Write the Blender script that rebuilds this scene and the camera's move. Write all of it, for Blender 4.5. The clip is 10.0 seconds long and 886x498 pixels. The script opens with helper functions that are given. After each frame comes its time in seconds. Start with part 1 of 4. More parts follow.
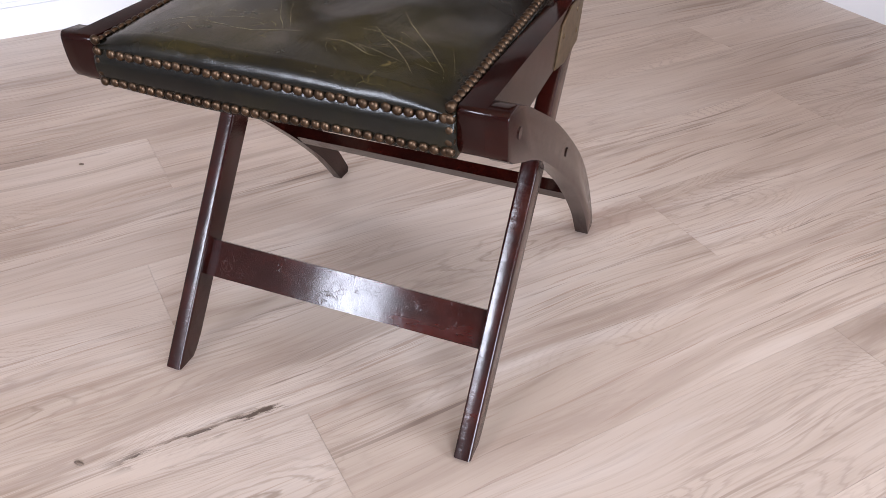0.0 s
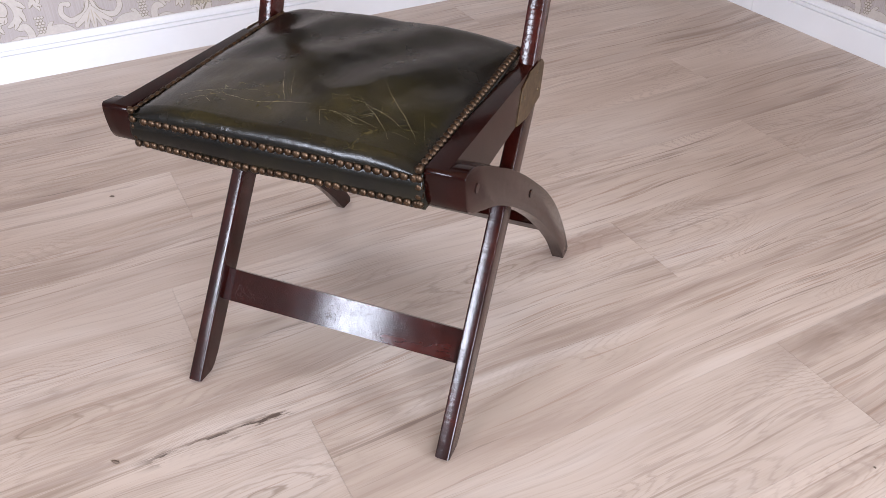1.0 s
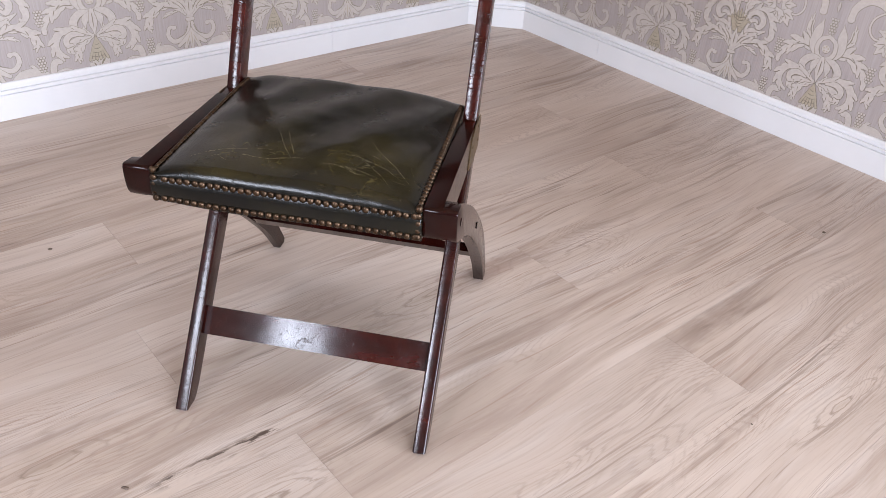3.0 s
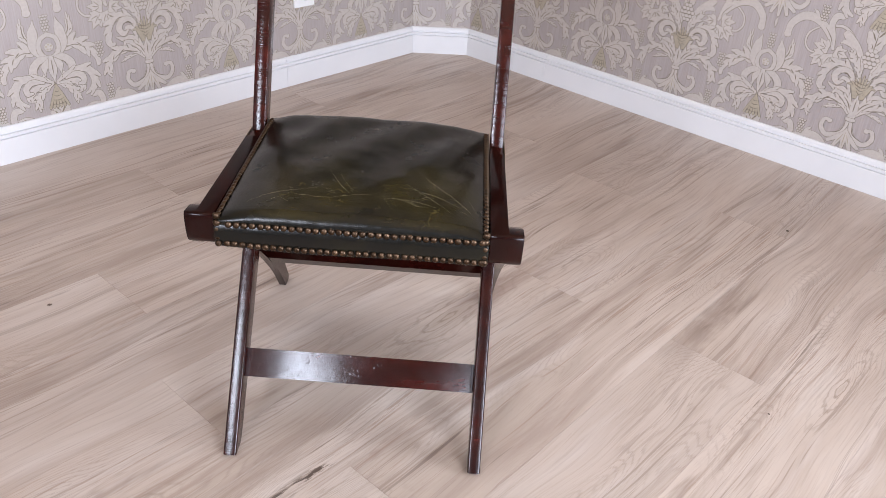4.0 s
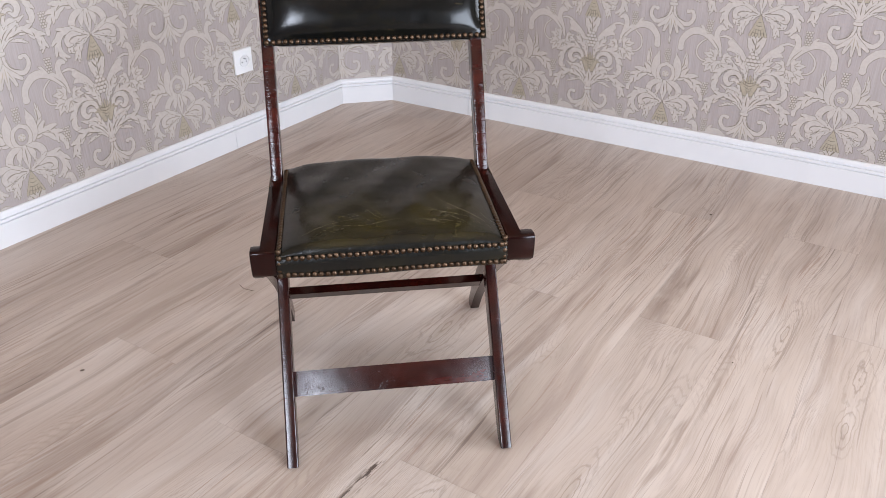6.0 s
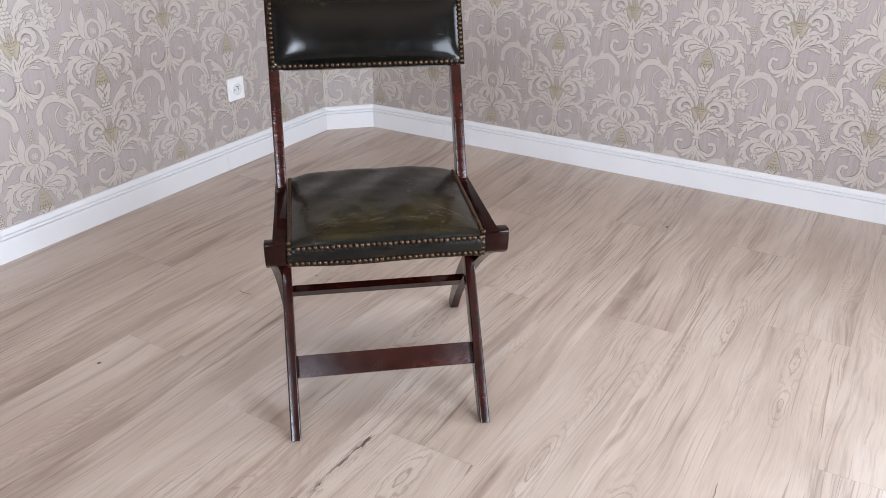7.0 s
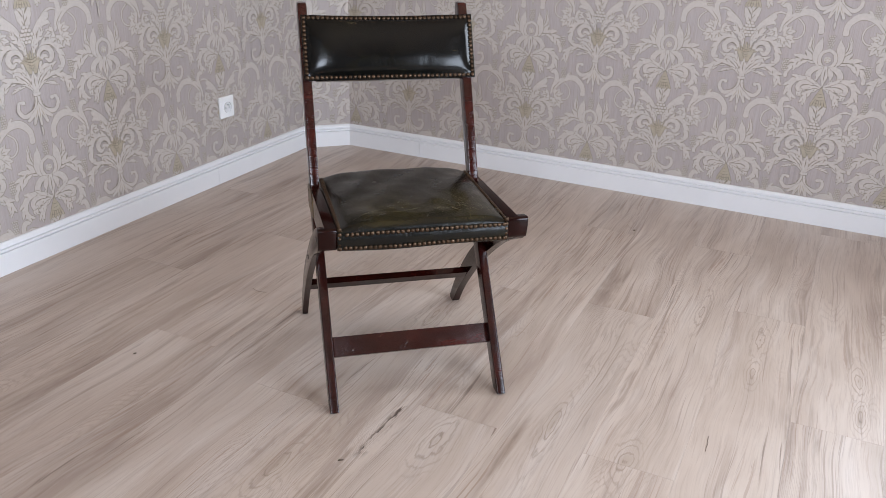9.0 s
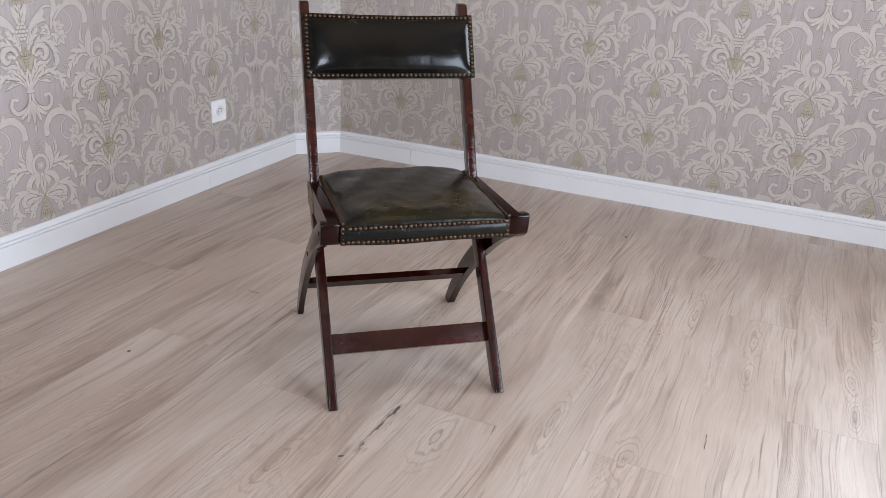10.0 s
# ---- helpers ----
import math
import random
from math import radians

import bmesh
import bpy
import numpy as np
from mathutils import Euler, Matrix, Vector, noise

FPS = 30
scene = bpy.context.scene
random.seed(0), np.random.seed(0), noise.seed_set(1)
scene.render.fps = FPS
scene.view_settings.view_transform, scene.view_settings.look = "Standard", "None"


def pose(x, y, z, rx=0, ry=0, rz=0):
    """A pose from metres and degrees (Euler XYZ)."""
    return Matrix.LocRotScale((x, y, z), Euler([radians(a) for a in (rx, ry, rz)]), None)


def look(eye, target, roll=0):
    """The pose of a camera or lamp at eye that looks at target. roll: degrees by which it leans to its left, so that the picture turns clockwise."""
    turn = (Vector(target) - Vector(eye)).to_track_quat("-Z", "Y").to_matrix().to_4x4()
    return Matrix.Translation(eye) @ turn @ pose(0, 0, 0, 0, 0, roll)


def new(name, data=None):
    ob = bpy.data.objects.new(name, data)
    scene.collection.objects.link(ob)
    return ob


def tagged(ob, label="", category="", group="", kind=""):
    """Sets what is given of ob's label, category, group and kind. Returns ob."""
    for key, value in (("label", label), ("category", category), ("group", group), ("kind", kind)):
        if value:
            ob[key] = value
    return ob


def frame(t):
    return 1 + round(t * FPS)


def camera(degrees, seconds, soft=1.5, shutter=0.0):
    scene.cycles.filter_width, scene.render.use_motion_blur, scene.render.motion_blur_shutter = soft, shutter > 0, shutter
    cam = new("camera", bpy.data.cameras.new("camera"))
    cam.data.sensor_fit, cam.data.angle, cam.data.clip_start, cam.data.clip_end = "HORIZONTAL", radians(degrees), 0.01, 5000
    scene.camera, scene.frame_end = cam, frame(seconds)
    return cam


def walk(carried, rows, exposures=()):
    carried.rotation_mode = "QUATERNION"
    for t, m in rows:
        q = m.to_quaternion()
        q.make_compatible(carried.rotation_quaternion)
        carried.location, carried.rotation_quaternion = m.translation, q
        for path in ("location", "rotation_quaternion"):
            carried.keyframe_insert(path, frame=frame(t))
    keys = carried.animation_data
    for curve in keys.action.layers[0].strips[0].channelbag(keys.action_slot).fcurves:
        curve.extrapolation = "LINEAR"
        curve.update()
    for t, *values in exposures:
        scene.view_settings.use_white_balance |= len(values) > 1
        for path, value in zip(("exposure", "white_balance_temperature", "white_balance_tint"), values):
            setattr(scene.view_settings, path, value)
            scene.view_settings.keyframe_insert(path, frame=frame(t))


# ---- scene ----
cam = camera(56.6, 10.0, soft=0.68)
PATH = [
    (0, (0.666, -0.184, 0.747), (-0.731, 0.6, -0.45), 0.9),
    (0.5, (0.744, -0.188, 0.806), (-0.67, 0.575, -0.385), 0.1),
    (1, (0.78, -0.195, 0.861), (-0.646, 0.557, -0.322), -0.3),
    (1.5, (0.847, -0.225, 0.921), (-0.606, 0.513, -0.24), -0.5),
    (2, (0.866, -0.259, 0.942), (-0.603, 0.481, -0.197), -0.6),
    (2.5, (0.848, -0.345, 0.947), (-0.551, 0.542, -0.175), 1.5),
    (2.7, (0.836, -0.39, 0.953), (-0.49, 0.609, -0.163), 3.0),
    (3.8, (0.74, -0.582, 0.983), (-0.402, 0.678, -0.07), 4.3),
    (4, (0.7, -0.622, 0.977), (-0.408, 0.679, -0.063), 4.1),
    (4.5, (0.664, -0.663, 1.003), (-0.404, 0.688, -0.015), 2.6),
    (5, (0.651, -0.706, 1.004), (-0.392, 0.68, 0.009), 0.9),
    (5.5, (0.666, -0.822, 1.024), (-0.341, 0.61, 0.057), -0.0),
    (6, (0.687, -0.902, 1.036), (-0.27, 0.579, 0.093), -0.4),
    (7.5, (0.805, -1.201, 1.074), (-0.1, 0.372, 0.232), 0.7),
    (8, (0.781, -1.283, 1.074), (-0.087, 0.315, 0.241), 0.9),
    (8.5, (0.732, -1.368, 1.081), (-0.073, 0.27, 0.264), 1.5),
    (9, (0.712, -1.399, 1.067), (-0.068, 0.262, 0.272), 1.8),
    (9.5, (0.699, -1.419, 1.047), (-0.065, 0.261, 0.276), 2.3),
    (10, (0.679, -1.437, 1.024), (-0.064, 0.261, 0.271), 2.9),
]
walk(cam, [(t, look(eye, target, roll)) for t, eye, target, roll in PATH],
     exposures=[(0, -0.06, 6250, 14), (2.7, -0.10, 6250, 13), (5.0, -0.10, 6270, 12), (7.5, -0.31, 6180, 9), (9.0, -0.50, 6170, 9), (10, -0.51, 6170, 9)])

# ---- world, sun and windows ----
SOUTH_POWER, NORTH_POWER, EAST_POWER = 49.0, 82.0, 122.0
DAY, DAY_SOUTH, DAY_EAST = (0.87, 0.92, 1.0), (0.84, 0.895, 1.0), (0.82, 0.89, 1.0)
world = bpy.data.worlds.new("sky")
scene.world = world
world.use_nodes = True
wn = world.node_tree.nodes
sky = wn.new("ShaderNodeTexSky")
sky.sky_type, sky.sun_disc = "NISHITA", False
sky.sun_elevation, sky.sun_rotation = radians(38), radians(200)
wn["Background"].inputs["Strength"].default_value = 0.12
world.node_tree.links.new(sky.outputs[0], wn["Background"].inputs["Color"])

# Room limits (inner faces) and the two windows
X0, X1, Y0, Y1, ZC = -1.381, 3.30, -2.85, 1.706, 2.75
CUT = 0.150                                     # boxed-in corner between the papered walls
WIN_S = (0.50, 1.40, 1.34, 2.14)                # x0, x1, z0, z1 in the south wall
WIN_N = (1.12, 2.20, 0.85, 2.25)                # the same in the north wall
WIN_E = (-1.80, 0.05, 0.25, 2.10)               # y0, y1, z0, z1 in the east wall


def window_light(name, eye, target, w, h, power, colour, spread):
    lamp = bpy.data.lights.new(name, "AREA")
    lamp.shape, lamp.size, lamp.size_y, lamp.energy, lamp.color = "RECTANGLE", w, h, power, colour
    lamp.spread = radians(spread)
    ob = new(name, lamp)
    ob.matrix_world = look(eye, target)
    return ob


def mid(a, b):
    return (a + b) / 2


window_light("window_daylight_south", (mid(*WIN_S[:2]), Y0 - 0.02, mid(*WIN_S[2:])), (mid(*WIN_S[:2]), 0, mid(*WIN_S[2:])),
             WIN_S[1] - WIN_S[0], WIN_S[3] - WIN_S[2], SOUTH_POWER, DAY_SOUTH, 98)
window_light("window_daylight_north", (mid(*WIN_N[:2]), Y1 + 0.02, mid(*WIN_N[2:])), (mid(*WIN_N[:2]), 0, mid(*WIN_N[2:])),
             WIN_N[1] - WIN_N[0], WIN_N[3] - WIN_N[2], NORTH_POWER, DAY, 160)
window_light("window_daylight_east", (X1 + 0.02, mid(*WIN_E[:2]), mid(*WIN_E[2:])), (0, mid(*WIN_E[:2]), mid(*WIN_E[2:])),
             WIN_E[1] - WIN_E[0], WIN_E[3] - WIN_E[2], EAST_POWER, DAY_EAST, 115)


# ---- materials ----
class Mat:
    """A small node-material builder."""

    def __init__(self, name, rough=0.5, metal=0.0, coat=0.0, spec=0.5):
        self.m = bpy.data.materials.new(name)
        self.m.use_nodes = True
        self.t = self.m.node_tree
        self.b = self.t.nodes["Principled BSDF"]
        self.b.inputs["Roughness"].default_value = rough
        self.b.inputs["Metallic"].default_value = metal
        self.b.inputs["Coat Weight"].default_value = coat
        self.b.inputs["Specular IOR Level"].default_value = spec
        self.tc = self.t.nodes.new("ShaderNodeTexCoord")

    def node(self, kind, **sockets):
        n = self.t.nodes.new(kind)
        for k, v in sockets.items():
            self.put(n.inputs[k.replace("_", " ")], v)
        return n

    def put(self, socket, v):
        if isinstance(v, bpy.types.NodeSocket):
            self.t.links.new(v, socket)
        else:
            socket.default_value = v

    def coords(self, scale=(1, 1, 1), rot=(0, 0, 0), shift=(0, 0, 0), jitter=0.0, source="Object"):
        n = self.node("ShaderNodeMapping", Scale=scale, Rotation=rot, Location=shift)
        v = self.tc.outputs[source]
        if jitter:
            info = self.node("ShaderNodeObjectInfo")
            add = self.node("ShaderNodeVectorMath")
            add.operation = "ADD"
            mul = self.node("ShaderNodeMath")
            mul.operation = "MULTIPLY"
            self.put(mul.inputs[0], info.outputs["Random"])
            mul.inputs[1].default_value = jitter
            self.put(add.inputs[0], v)
            self.put(add.inputs[1], mul.outputs[0])
            v = add.outputs[0]
        self.put(n.inputs["Vector"], v)
        return n.outputs[0]

    def noise(self, vec, scale, detail=4, rough=0.55, distort=0.0):
        n = self.node("ShaderNodeTexNoise", Scale=scale, Detail=detail, Roughness=rough, Distortion=distort)
        self.put(n.inputs["Vector"], vec)
        return n.outputs["Fac"]

    def ramp(self, fac, *stops):
        n = self.node("ShaderNodeValToRGB")
        self.put(n.inputs[0], fac)
        e = n.color_ramp.elements
        while len(e) < len(stops):
            e.new(0.5)
        for el, (p, c) in zip(e, stops):
            el.position = p
            el.color = (*c, 1) if isinstance(c, tuple) else (c, c, c, 1)
        return n.outputs[0]

    def mix(self, fac, a, b, blend="MIX"):
        n = self.node("ShaderNodeMix")
        n.data_type, n.blend_type = "RGBA", blend
        self.put(n.inputs[0], fac)
        for s, v in ((n.inputs[6], a), (n.inputs[7], b)):
            self.put(s, (*v, 1) if isinstance(v, tuple) else v)
        return n.outputs[2]

    def math(self, op, a, b=0.0):
        n = self.node("ShaderNodeMath")
        n.operation = op
        self.put(n.inputs[0], a)
        self.put(n.inputs[1], b)
        return n.outputs[0]

    def bump(self, height, strength=0.2, dist=0.001, normal=None):
        n = self.node("ShaderNodeBump", Strength=strength, Distance=dist)
        self.put(n.inputs["Height"], height)
        if normal is not None:
            self.put(n.inputs["Normal"], normal)
        self.put(self.b.inputs["Normal"], n.outputs[0])
        return n.outputs[0]

    def colour(self, c):
        self.put(self.b.inputs["Base Color"], (*c, 1) if isinstance(c, tuple) else c)
        return self

    def rough(self, v):
        self.put(self.b.inputs["Roughness"], v)
        return self


def mahogany(name="dark_mahogany", k=1.0, notched=0.0, scratched=False, spec=0.20, dull=0.0):
    m = Mat(name, 0.2, spec=spec)
    grain = m.noise(m.coords((60, 60, 60), jitter=3), 1.0, 5, 0.65)
    long = m.noise(m.coords((9, 22, 22), jitter=5), 1.0, 4, 0.6, 0.6)
    c = m.ramp(long, (0.28, (0.010 * k, 0.0012 * k, 0.0008 * k)), (0.5, (0.022 * k, 0.0026 * k, 0.0016 * k)), (0.72, (0.042 * k, 0.0060 * k, 0.0036 * k)))
    worn = m.ramp(m.noise(m.coords((30, 30, 30), jitter=9), 1.0, 6, 0.7), (0.62, 0.0), (0.74, 1.0))
    c = m.mix(m.math("MULTIPLY", worn, 0.25), c, (0.070 * k, 0.013 * k, 0.007 * k))
    # black grime of old polish
    grime = m.ramp(m.noise(m.coords((8, 14, 9), jitter=6), 1.0, 5, 0.7), (0.36, 1.0), (0.62, 0.0))
    c = m.mix(m.math("MULTIPLY", grime, 0.5), c, (0.005, 0.002, 0.0015))
    m.colour(c)
    m.rough(m.ramp(grain, (0.3, 0.11 + dull), (0.7, 0.20 + dull)))
    wavy = m.noise(m.coords((34, 34, 34), jitter=8), 1.0, 3, 0.55)
    n1 = m.bump(wavy, 0.09, 0.0016)
    dents = m.ramp(m.noise(m.coords((130, 130, 130), jitter=2), 1.0, 3, 0.6), (0.27, 0.0), (0.33, 1.0))
    n1 = m.bump(m.math("ADD", m.math("MULTIPLY", grain, 0.25), dents), 0.16, 0.0008, n1)
    if notched:
        nicks = m.ramp(m.noise(m.coords((30, 30, 140), jitter=4), 1.0, 4, 0.6, 0.4), (0.34, 0.0), (0.60, 1.0))
        n1 = m.bump(nicks, notched, 0.0012, n1)
    if scratched:
        # fine scratches and small pits, crowded towards one end
        pos = m.node("ShaderNodeSeparateXYZ", Vector=m.tc.outputs["Object"])
        left = m.node("ShaderNodeMapRange", Value=pos.outputs[0], From_Min=-0.17, From_Max=0.03, To_Min=1.0, To_Max=0.12).outputs[0]
        lines = 0.0
        for k, sx in ((0, 46), (1, 70)):
            n = m.noise(m.coords((sx, sx * 0.7, sx * 0.7), shift=(k * 3.1, 5, 1 + k)), 1.0, 2, 0.5, 0.9)
            lines = m.math("MAXIMUM", lines, m.ramp(m.math("ABSOLUTE", m.math("SUBTRACT", n, 0.5)), (0.0, 1.0), (0.011, 0.0)))
        where = m.ramp(m.noise(m.coords((26, 26, 26), shift=(7, 0, 3)), 1.0, 3, 0.6), (0.54, 0.0), (0.62, 1.0))
        pits = m.ramp(m.noise(m.coords((190, 240, 240), shift=(1, 1, 8)), 1.0, 2, 0.5), (0.66, 0.0), (0.72, 1.0))
        cut = m.math("MULTIPLY", m.math("ADD", m.math("MULTIPLY", lines, where), m.math("MULTIPLY", pits, 0.8)), left)
        m.bump(m.math("SUBTRACT", 1.0, cut), 0.34, 0.0008, n1)
    return m.m


def leather(name="green_leather", worn=True):
    m = Mat(name, 0.3, spec=0.27 if worn else 0.22)
    big = m.noise(m.coords((7, 7, 7)), 1.0, 4, 0.6, 0.4)
    c = m.ramp(big, (0.30, (0.0022, 0.0021, 0.0018)), (0.52, (0.0042, 0.0039, 0.0028)), (0.75, (0.0098, 0.0083, 0.0038)))
    if not worn:
        c = m.mix(0.6, c, (0.003, 0.003, 0.003))
    pos = m.node("ShaderNodeSeparateXYZ", Vector=m.tc.outputs["Object"])
    here = m.tc.outputs["Object"]
    if worn:
        # olive rubbed patches near the front of the top, cracked into fine pale lines
        top = m.node("ShaderNodeMapRange", Value=pos.outputs[2], From_Min=0.441, From_Max=0.449).outputs[0]
        front = m.node("ShaderNodeMapRange", Value=m.math("ABSOLUTE", m.math("SUBTRACT", pos.outputs[1], 0.055)), From_Min=0.02, From_Max=0.095, To_Min=1.0, To_Max=0.14).outputs[0]
        side = m.node("ShaderNodeMapRange", Value=m.math("ABSOLUTE", m.math("SUBTRACT", m.math("ABSOLUTE", m.math("SUBTRACT", pos.outputs[0], 0.015)), 0.072)), From_Min=0.03, From_Max=0.09, To_Min=1.0, To_Max=0.3).outputs[0]
        zone = m.math("MULTIPLY", m.math("MULTIPLY", front, side), top)
        blotch = m.ramp(m.noise(m.coords((13, 16, 13), shift=(1, 4, 0)), 1.0, 5, 0.7, 0.3), (0.34, 0.12), (0.64, 1.0))
        c = m.mix(m.math("MULTIPLY", m.math("MULTIPLY", zone, blotch), 0.54), c, (0.059, 0.044, 0.010))
        warp = m.node("ShaderNodeTexNoise", Scale=38.0, Detail=3.0)
        m.put(warp.inputs["Vector"], here)
        bent = m.mix(0.030, here, warp.outputs["Color"])
        cells = m.node("ShaderNodeTexVoronoi", Scale=46.0)
        cells.feature = "DISTANCE_TO_EDGE"
        m.put(cells.inputs["Vector"], bent)
        fine = m.ramp(cells.outputs["Distance"], (0.0, 1.0), (0.035, 0.0))
        patchy = m.ramp(m.noise(m.coords((30, 34, 30), shift=(2, 7, 0)), 1.0, 4, 0.6), (0.52, 0.0), (0.60, 1.0))
        c = m.mix(m.math("MULTIPLY", m.math("MULTIPLY", m.math("MULTIPLY", fine, patchy), m.math("POWER", zone, 1.5)), 0.32), c, (0.20, 0.165, 0.06))
    rub = m.ramp(m.noise(m.coords((16, 26, 16), shift=(3, 1, 0)), 1.0, 5, 0.65, 0.8), (0.55, 0.0), (0.72, 1.0))
    c = m.mix(m.math("MULTIPLY", rub, 0.16 if worn else 0.12), c, (0.034, 0.027, 0.007))
    if not worn:
        # a few scuffs through the polish
        scuff = m.ramp(m.noise(m.coords((9, 70, 70), rot=(0, 0, 0.9), shift=(3, 0, 0)), 1.0, 3, 0.5), (0.70, 0.0), (0.74, 1.0))
        c = m.mix(m.math("MULTIPLY", scuff, 0.5), c, (0.05, 0.04, 0.02))
    m.colour(c)
    m.rough(m.ramp(m.noise(m.coords((22, 22, 22)), 1.0, 4, 0.6), (0.3, 0.18 if worn else 0.12), (0.7, 0.29 if worn else 0.22)))
    cell = m.node("ShaderNodeTexVoronoi", Scale=700.0)
    m.put(cell.inputs["Vector"], m.coords())
    dimple = m.noise(m.coords((24, 16, 24)), 1.0, 2, 0.4, 0.4)
    n1 = m.bump(dimple, 0.35, 0.003)
    # short wrinkles running over the rolled front
    wrinkle = m.noise(m.coords((120, 26, 40), rot=(0, 0, 0.35)), 1.0, 3, 0.6, 0.8)
    n1 = m.bump(wrinkle, 0.22 if worn else 0.08, 0.0012, n1)
    m.bump(cell.outputs["Distance"], 0.08, 0.0005, n1)
    return m.m


def brass(name, c0, c1, rough):
    m = Mat(name, rough, metal=1.0)
    n = m.noise(m.coords((90, 90, 90), jitter=7), 1.0, 3, 0.6)
    m.colour(m.ramp(n, (0.3, c0), (0.7, c1)))
    return m.m


# x, y, half-width and half-length of the knots in the boards
KNOTS = ((0.100, -0.100, 0.016, 0.050), (-0.155, 0.420, 0.020, 0.085), (0.665, 0.700, 0.012, 0.050), (0.668, 0.520, 0.009, 0.040), (0.905, 0.600, 0.012, 0.050),
         (0.912, 0.440, 0.010, 0.040), (0.300, 0.060, 0.010, 0.070), (0.470, 0.020, 0.014, 0.045), (0.500, 0.800, 0.010, 0.070), (-0.150, -0.330, 0.012, 0.050), (0.960, 0.930, 0.012, 0.05))


def plank_wood():
    m = Mat("pale_plank", 0.4, spec=0.5)
    v = m.coords((1, 1, 1), jitter=37)
    info = m.node("ShaderNodeObjectInfo")
    here = m.node("ShaderNodeSeparateXYZ", Vector=m.node("ShaderNodeNewGeometry").outputs["Position"])

    def stretched(sx, sy, shift=(0, 0, 0)):
        return m.node("ShaderNodeMapping", Vector=v, Scale=(sx, sy, 1), Location=shift).outputs[0]

    def band(value, lo, hi, soft):
        up = m.node("ShaderNodeMapRange", Value=value, From_Min=lo - soft, From_Max=lo + soft)
        down = m.node("ShaderNodeMapRange", Value=value, From_Min=hi - soft, From_Max=hi + soft, To_Min=1.0, To_Max=0.0)
        return m.math("MULTIPLY", up.outputs[0], down.outputs[0])

    def patch(x0, x1, y0, y1, sx, sy):
        return m.math("MULTIPLY", band(here.outputs[0], x0, x1, sx), band(here.outputs[1], y0, y1, sy))

    # slow drift between beige and grey-white; the grain wanders a little
    drift = m.noise(stretched(3.2, 1.4, (5, 5, 0)), 1.0, 2, 0.5)
    wander = m.node("ShaderNodeCombineXYZ", X=m.math("MULTIPLY", m.math("SUBTRACT", drift, 0.5), 0.10))
    add = m.node("ShaderNodeVectorMath")
    m.put(add.inputs[0], v)
    m.put(add.inputs[1], wander.outputs[0])
    v = add.outputs[0]
    base = m.ramp(m.noise(stretched(6, 1.3), 1.0, 4, 0.6, 0.5), (0.30, (0.415, 0.336, 0.274)), (0.5, (0.505, 0.418, 0.350)), (0.72, (0.57, 0.490, 0.425)))
    # soft brown streaks, richer in some stretches than in others
    zone = m.ramp(m.noise(stretched(5.5, 0.9, (11, 4, 0)), 1.0, 3, 0.5), (0.40, 0.15), (0.60, 1.0))
    soft = m.noise(stretched(15, 1.2, (4, 1, 0)), 1.0, 5, 0.6, 0.4)
    c = m.mix(m.math("MULTIPLY", zone, m.ramp(soft, (0.50, 0.0), (0.68, 0.80))), base, (0.285, 0.212, 0.170))
    streak = m.noise(stretched(44, 2.1, (6, 9, 0)), 1.0, 4, 0.6, 0.5)
    c = m.mix(m.math("MULTIPLY", zone, m.ramp(streak, (0.55, 0.0), (0.68, 0.72))), c, (0.24, 0.172, 0.130))
    pale = m.noise(stretched(24, 1.5, (8, 6, 0)), 1.0, 4, 0.6, 0.5)
    c = m.mix(m.ramp(pale, (0.52, 0.0), (0.72, 0.55)), c, (0.615, 0.545, 0.49))
    # fibres
    fibre = m.noise(stretched(260, 7), 1.0, 4, 0.65)
    c = m.mix(m.ramp(fibre, (0.50, 0.0), (0.70, 0.32)), c, (0.30, 0.222, 0.172))
    hair = m.noise(stretched(140, 2.8, (3, 5, 0)), 1.0, 5, 0.68, 0.3)
    c = m.mix(m.math("MULTIPLY", zone, m.ramp(hair, (0.58, 0.0), (0.63, 0.70))), c, (0.30, 0.205, 0.152))
    # long, thin dark grain lines
    lined = m.ramp(m.noise(stretched(7, 1.1, (2, 9, 0)), 1.0, 3, 0.5), (0.46, 0.0), (0.58, 1.0))
    line = m.ramp(m.noise(stretched(150, 1.5, (9, 7, 0)), 1.0, 3, 0.55, 0.5), (0.58, 0.0), (0.625, 1.0))
    c = m.mix(m.math("MULTIPLY", m.math("MULTIPLY", line, lined), 0.46), c, (0.205, 0.145, 0.108))
    # flamed growth rings in a few places
    warp = m.noise(stretched(7, 1.5, (3, 8, 0)), 1.0, 2, 0.45)
    sep = m.node("ShaderNodeSeparateXYZ", Vector=v)
    rings = m.math("ADD", m.math("MULTIPLY", sep.outputs[0], 30.0), m.math("MULTIPLY", warp, 12.0))
    rings = m.math("ADD", rings, m.math("MULTIPLY", fibre, 0.4))
    saw = m.math("ABSOLUTE", m.math("SUBTRACT", m.math("FRACT", m.math("MULTIPLY", rings, 4.0)), 0.5))
    where = m.ramp(m.noise(stretched(6, 1.6, (9, 2, 0)), 1.0, 3, 0.5), (0.49, 0.0), (0.60, 1.0))
    c = m.mix(m.math("MULTIPLY", m.ramp(saw, (0.30, 0.0), (0.50, 0.40)), where), c, (0.27, 0.200, 0.160))
    # knots: nested rings drawn out along the board
    near = None
